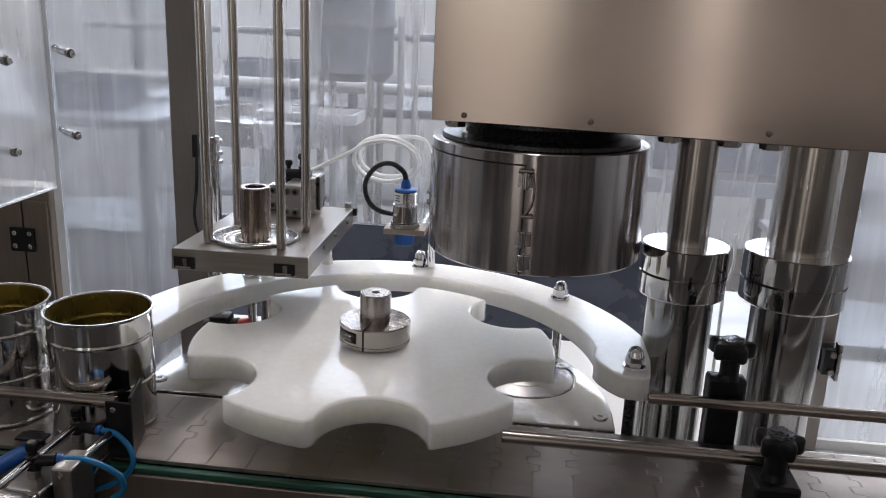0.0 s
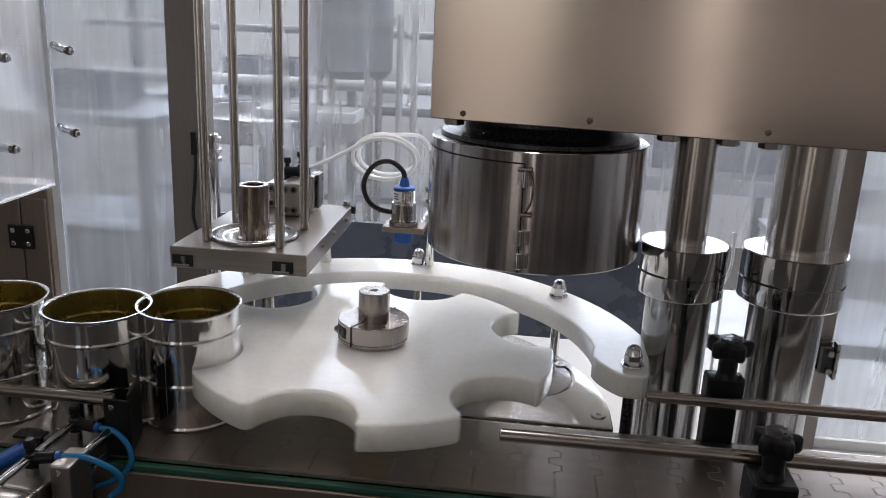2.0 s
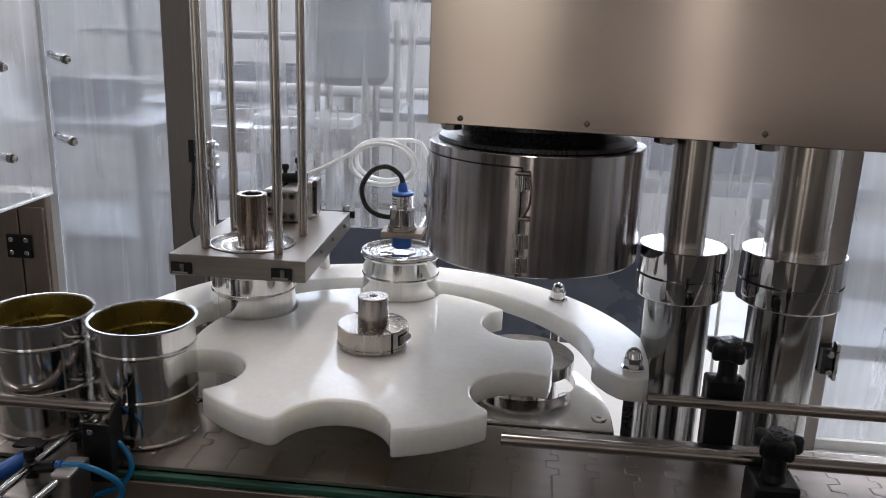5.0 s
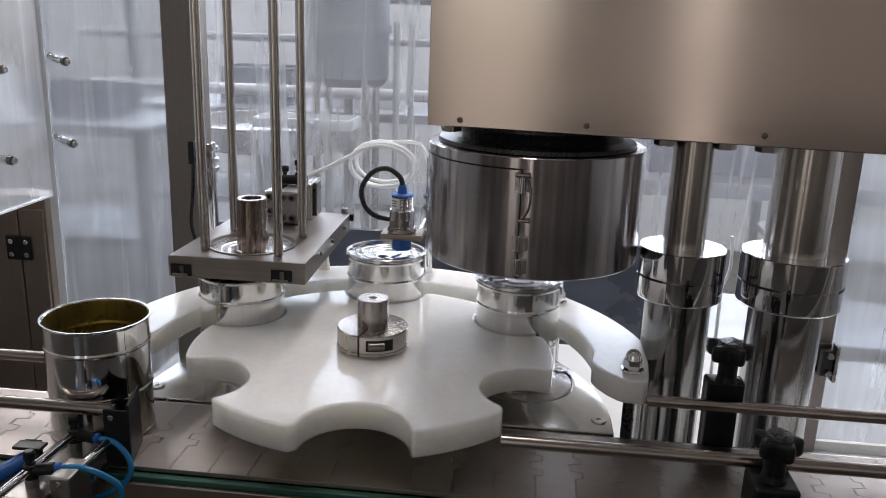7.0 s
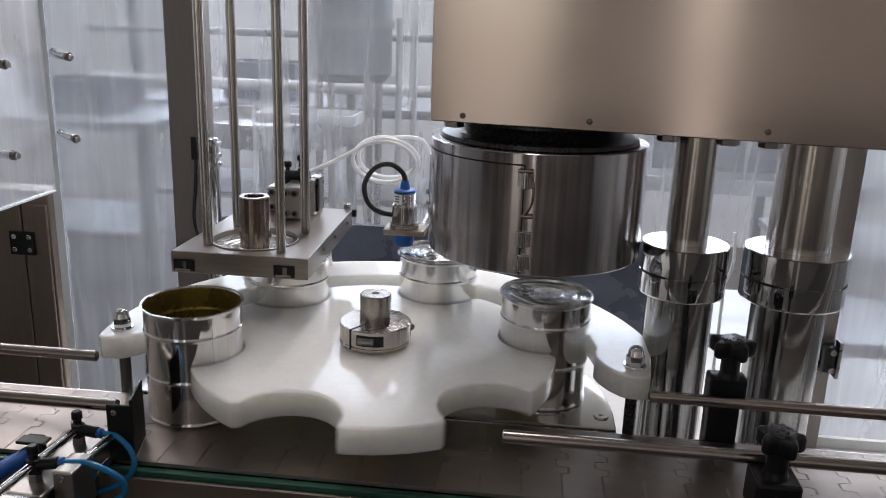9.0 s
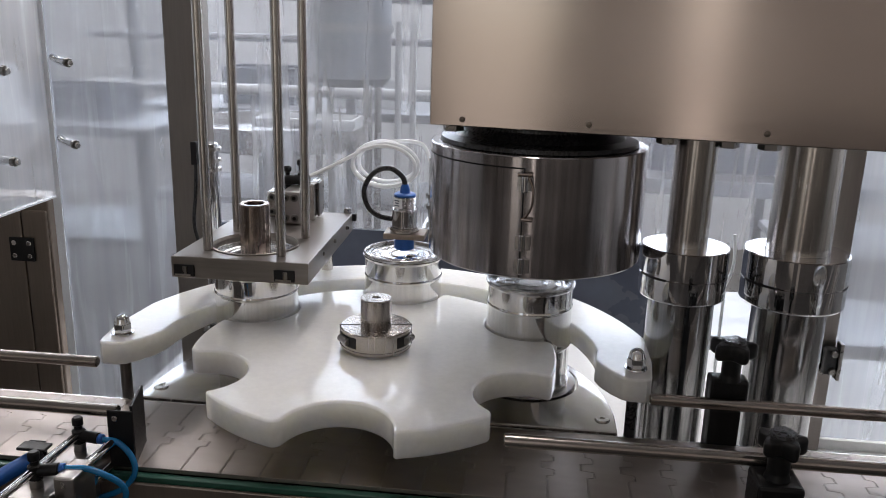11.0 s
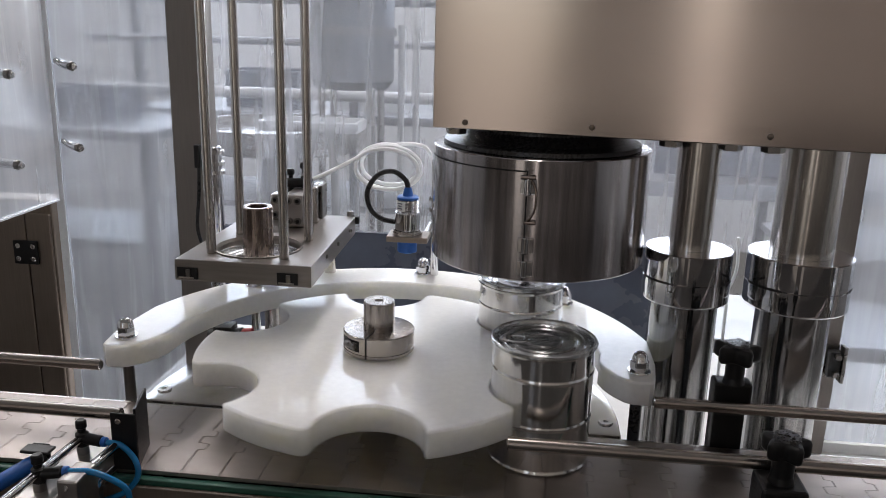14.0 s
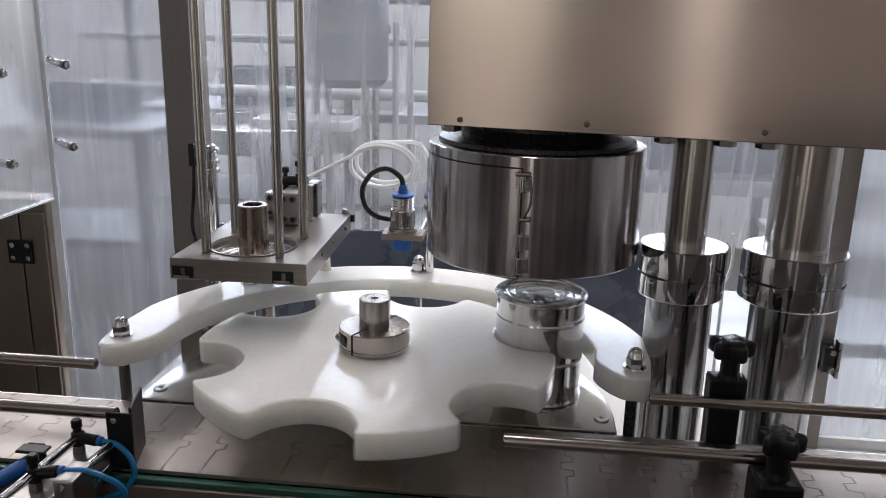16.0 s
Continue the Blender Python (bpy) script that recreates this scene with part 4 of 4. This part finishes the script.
def crate(x, y, z, w, d, h, mat, label):
    c = thing("storage_crate", label, "crate", pose(x, y, z), group="crates in the hall")
    bm = bmesh.new()
    t = 0.008
    box(-w / 2, -d / 2, 0, w / 2, d / 2, t, 0, bm)
    for a in (-1, 1):
        box(a * w / 2 - (t if a > 0 else 0), -d / 2, t, a * w / 2 + (0 if a > 0 else t), d / 2, h, 0, bm)
        box(-w / 2 + t, a * d / 2 - (t if a > 0 else 0), t, w / 2 - t, a * d / 2 + (0 if a > 0 else t), h, 0, bm)
    part("bin", bm, mat, c)
    part("rim", box(-w / 2 - 0.008, -d / 2 - 0.008, h - 0.02, w / 2 + 0.008, -d / 2, h, 0.002), mat, c)


crate(-0.95, 3.15, 0.02, 0.34, 0.26, 0.17, NAVY, "slate blue plastic crate on a bench")
crate(-0.45, 3.15, 0.02, 0.30, 0.26, 0.14, PALE, "pale plastic crate on a bench")
crate(-1.90, 2.25, 0.03, 0.36, 0.28, 0.18, PALE, "pale plastic crate on a bench")
crate(-1.40, 2.30, 0.03, 0.30, 0.26, 0.12, NAVY, "slate blue plastic crate on a bench")
crate(0.80, 1.55, 0.06, 0.34, 0.28, 0.15, NAVY, "slate blue plastic crate on a bench")
crate(1.35, 1.55, 0.06, 0.30, 0.26, 0.11, PALE, "pale plastic crate on a bench")

crate(-0.29, 1.50, 0.125, 0.27, 0.14, 0.028, PALE, "shallow pale tray on the round table")

# ---- valve under the arc guide ----
valve = thing("air_valve", "small black air valve with a red cap behind the dead plate", "valve")
part("body", box(-0.100, 0.272, -0.32, -0.074, 0.300, 0.012, 0.003), BLACK, valve)
part("bonnet", rod((-0.062, 0.286, -0.004), (-0.110, 0.286, -0.010), 0.012, 16), BLACK, valve)
part("red_cap", rod((-0.062, 0.286, -0.003), (-0.048, 0.286, -0.001), 0.0095, 16), RED, valve, "red plastic cap")

# ---- cans and lids ----


def make_can():
    c = thing("tin_can", "bright tinplate can, open, with gold lacquered inside", "can", group="cans on the line")
    r = CAN_R
    prof = [(0.0, 0.0035), (r - 0.007, 0.0035), (r - 0.005, 0.0012), (r - 0.0006, 0.0), (r + 0.0009, 0.0008), (r + 0.0012, 0.0022), (r, 0.0042)]
    for zc in (0.048, 0.0945):
        prof += [(r, zc - 0.0022), (r + 0.0007, zc - 0.0011), (r + 0.0010, zc), (r + 0.0007, zc + 0.0011), (r, zc + 0.0022)]
    prof += [(r, CAN_H - 0.0035), (r + 0.0010, CAN_H - 0.0015), (r + 0.0026, CAN_H - 0.0002), (r + 0.0026, CAN_H + 0.0002), (r + 0.0005, CAN_H), (r - 0.0005, CAN_H - 0.0012)]
    part("body", lathe(prof, 72), TIN, c)
    q = r - 0.0007
    part("lining", lathe([(q + 0.0002, CAN_H - 0.0012), (q, CAN_H - 0.003), (q, 0.0967), (q - 0.001, 0.0945), (q, 0.0923), (q, 0.0502), (q - 0.001, 0.048), (q, 0.0458), (q, 0.0052), (0, 0.0050)], 72), LACQUER, c, "gold lacquered inside")
    part("side_seam", box(-0.0016, -r - 0.0004, 0.004, 0.0016, -r + 0.0003, CAN_H - 0.004, 0.0002), TIN, c, "welded side seam")
    return c


def make_lid():
    d = thing("can_lid", "ring-pull tinplate lid with pressed rings", "lid", group="lids")
    prof = [(0, 0.0), (0.015, 0.0), (0.0175, 0.0014), (0.020, 0.0), (0.0295, 0.0), (0.0315, 0.0016), (0.0335, 0.0002), (0.0375, 0.0002), (0.0395, 0.0017), (0.0415, 0.0002), (0.0440, 0.0002), (0.0455, -0.0012), (0.0468, -0.0012),
            (0.0478, 0.0035), (0.0488, 0.0048), (0.0502, 0.0050), (0.0512, 0.0042), (0.0514, 0.0030), (0.0512, 0.0004), (0.0504, 0.0004), (0.0502, 0.0030), (0.0490, 0.0030), (0.0472, -0.0016), (0.0, -0.0012)]
    part("panel", lathe(prof, 72), TIN_LID, d)
    ring = bmesh.new()
    for k in range(24):
        u = 2 * math.pi * k / 24
        for j in range(6):
            v = 2 * math.pi * j / 6
            ring.verts.new(((0.0085 + 0.0018 * math.cos(v)) * math.cos(u) * 1.15 - 0.026, (0.0085 + 0.0018 * math.cos(v)) * math.sin(u), 0.0024 + 0.0012 * math.sin(v)))
    ring.verts.ensure_lookup_table()
    for k in range(24):
        for j in range(6):
            ring.faces.new([ring.verts[i] for i in (k * 6 + j, (k + 1) % 24 * 6 + j, (k + 1) % 24 * 6 + (j + 1) % 6, k * 6 + (j + 1) % 6)])
    box(-0.043, -0.0055, 0.0008, -0.0345, 0.0055, 0.0034, 0.0008, ring)
    tab = part("pull_tab", ring, CHROME, d, "ring-pull tab")
    part("rivet", lathe([(0.0026, 0.0034), (0.0026, 0.0044), (0, 0.0050)], 14, None, pose(-0.039, 0, 0)), CHROME, tab)
    return d


first_can, first_lid = make_can(), make_lid()
cans = [first_can] + [copy_thing(first_can, Matrix()) for _ in range(3)]
lids = [first_lid] + [copy_thing(first_lid, Matrix()) for _ in range(5)]   # two stay in the magazine

# ---- timing of the line ----
STARTS = [-0.44, 1.85, 4.18, 6.52, 8.805, 11.17, 13.54, 15.84]   # the star wheel starts to turn
TURN_TIME, LIFT, SPEED = 0.60, 0.033, 0.240
TIMES = [round(0.1 * k, 1) for k in range(161)]


def ease(u):
    u = min(max(u, 0.0), 1.0)
    return 0.5 - 0.5 * math.cos(math.pi * u)


def indexed(t):
    """Sixths of a turn made since the first stop, as a smooth count."""
    return sum(ease((t - s) / TURN_TIME) for s in STARTS[1:]) - (1 - ease((t - STARTS[0]) / TURN_TIME))


def lift(t):
    for s in STARTS:
        if s <= t < s + 2.33:
            return LIFT * (ease((t - s - 0.52) / 0.22) - ease((t - s - 2.03) / 0.2))
    return 0.0


def queue(t):
    """Cans let on to the wheel by the infeed."""
    return sum(min(max((t - s - 0.63) / 0.38, 0.0), 1.0) for s in STARTS[:4]) - 1


NEST = 0.0030                                  # height of one lid in the nested stack
DROPS = [s + 1.42 for s in STARTS[1:5]]         # a lid falls on to each can


def slid(t):
    """How far the lid slide is out: it draws back before each lid falls."""
    return sum(ease((t - d + 0.72) / 0.25) - ease((t - d) / 0.16) for d in DROPS)


def drawn(t):
    """How far the stop gate is drawn back to let a can pass."""
    return sum(ease((t - s - 0.68) / 0.12) - ease((t - s - 1.46) / 0.16) for s in STARTS[:4])


def dropped(t):
    return sum(ease((t - d) / 0.2) for d in DROPS)


def can_place(j, t):
    """x, y, z and turn of can j (from 0), which leaves the inlet with the wheel's turn j + 1."""
    leave = STARTS[j + 1]
    if t <= leave:
        wait = j - queue(t)
        return ENTRY[0] - 0.1040 * wait + (0.007 if t > leave - 2.2 else 0.0) * min(max(wait, 0.0), 1.0), ENTRY[1], 0.0, 0.0
    done = STARTS[j + 4] + TURN_TIME if j + 4 < len(STARTS) else 99
    steps = min(indexed(t) - j, 4.0)
    ang = 210 - 60 * steps
    if t > done - 0.085:
        return OUTLET[0] + SPEED * max(t - done + 0.085, 0), OUTLET[1], 0.0, -240.0
    x, y = station(ang)
    at_seamer = 2.999 < steps < 3.001
    return x, y, (lift(t) + 0.001 if at_seamer else 0.0), ang - 210


def motions():
    walk(star, [(t, pose(CX, CY, 0, 0, 0, -60 * indexed(t))) for t in TIMES])
    walk(lifter, [(t, pose(*SEAMER, lift(t))) for t in TIMES])
    walk(chain, [(t, pose(SPEED * t, 0, 0)) for t in TIMES])
    for j, c in enumerate(cans):
        walk(c, [(t, (lambda x, y, z, a: pose(x, y, z + 0.0006, 0, 0, a + 20 * j))(*can_place(j, t))) for t in TIMES])
    walk(gate, [(t, pose(-0.003 * drawn(t), -0.032 * drawn(t), 0)) for t in TIMES])
    walk(slide, [(t, pose(0, SLIDE_Y + 0.013 * slid(t), PZ)) for t in TIMES])
    walk(weight, [(t, pose(*MAGAZINE, PZ + 0.005 - NEST * dropped(t), 0, 0, 0)) for t in TIMES])
    for j, d in enumerate(lids):
        rows = []
        for t in TIMES:
            stack = 0.1345 + NEST * (j - dropped(t))
            u = ease((t - DROPS[j]) / 0.2) if j < len(DROPS) else 0.0
            if u < 1:
                stack = max(stack, 0.1345)
                rows.append((t, pose(*MAGAZINE, stack + (CAN_H + 0.0008 - stack) * u, 0, 0, 110 + 35 * j)))
            else:
                x, y, z, a = can_place(j, t)
                seated = CAN_H + (0.0008 if t < STARTS[j + 3] + 1.2 else -0.0016)
                rows.append((t, pose(x, y, z + seated, 0, 0, a + 170 + 35 * j)))
        walk(d, rows)


motions()
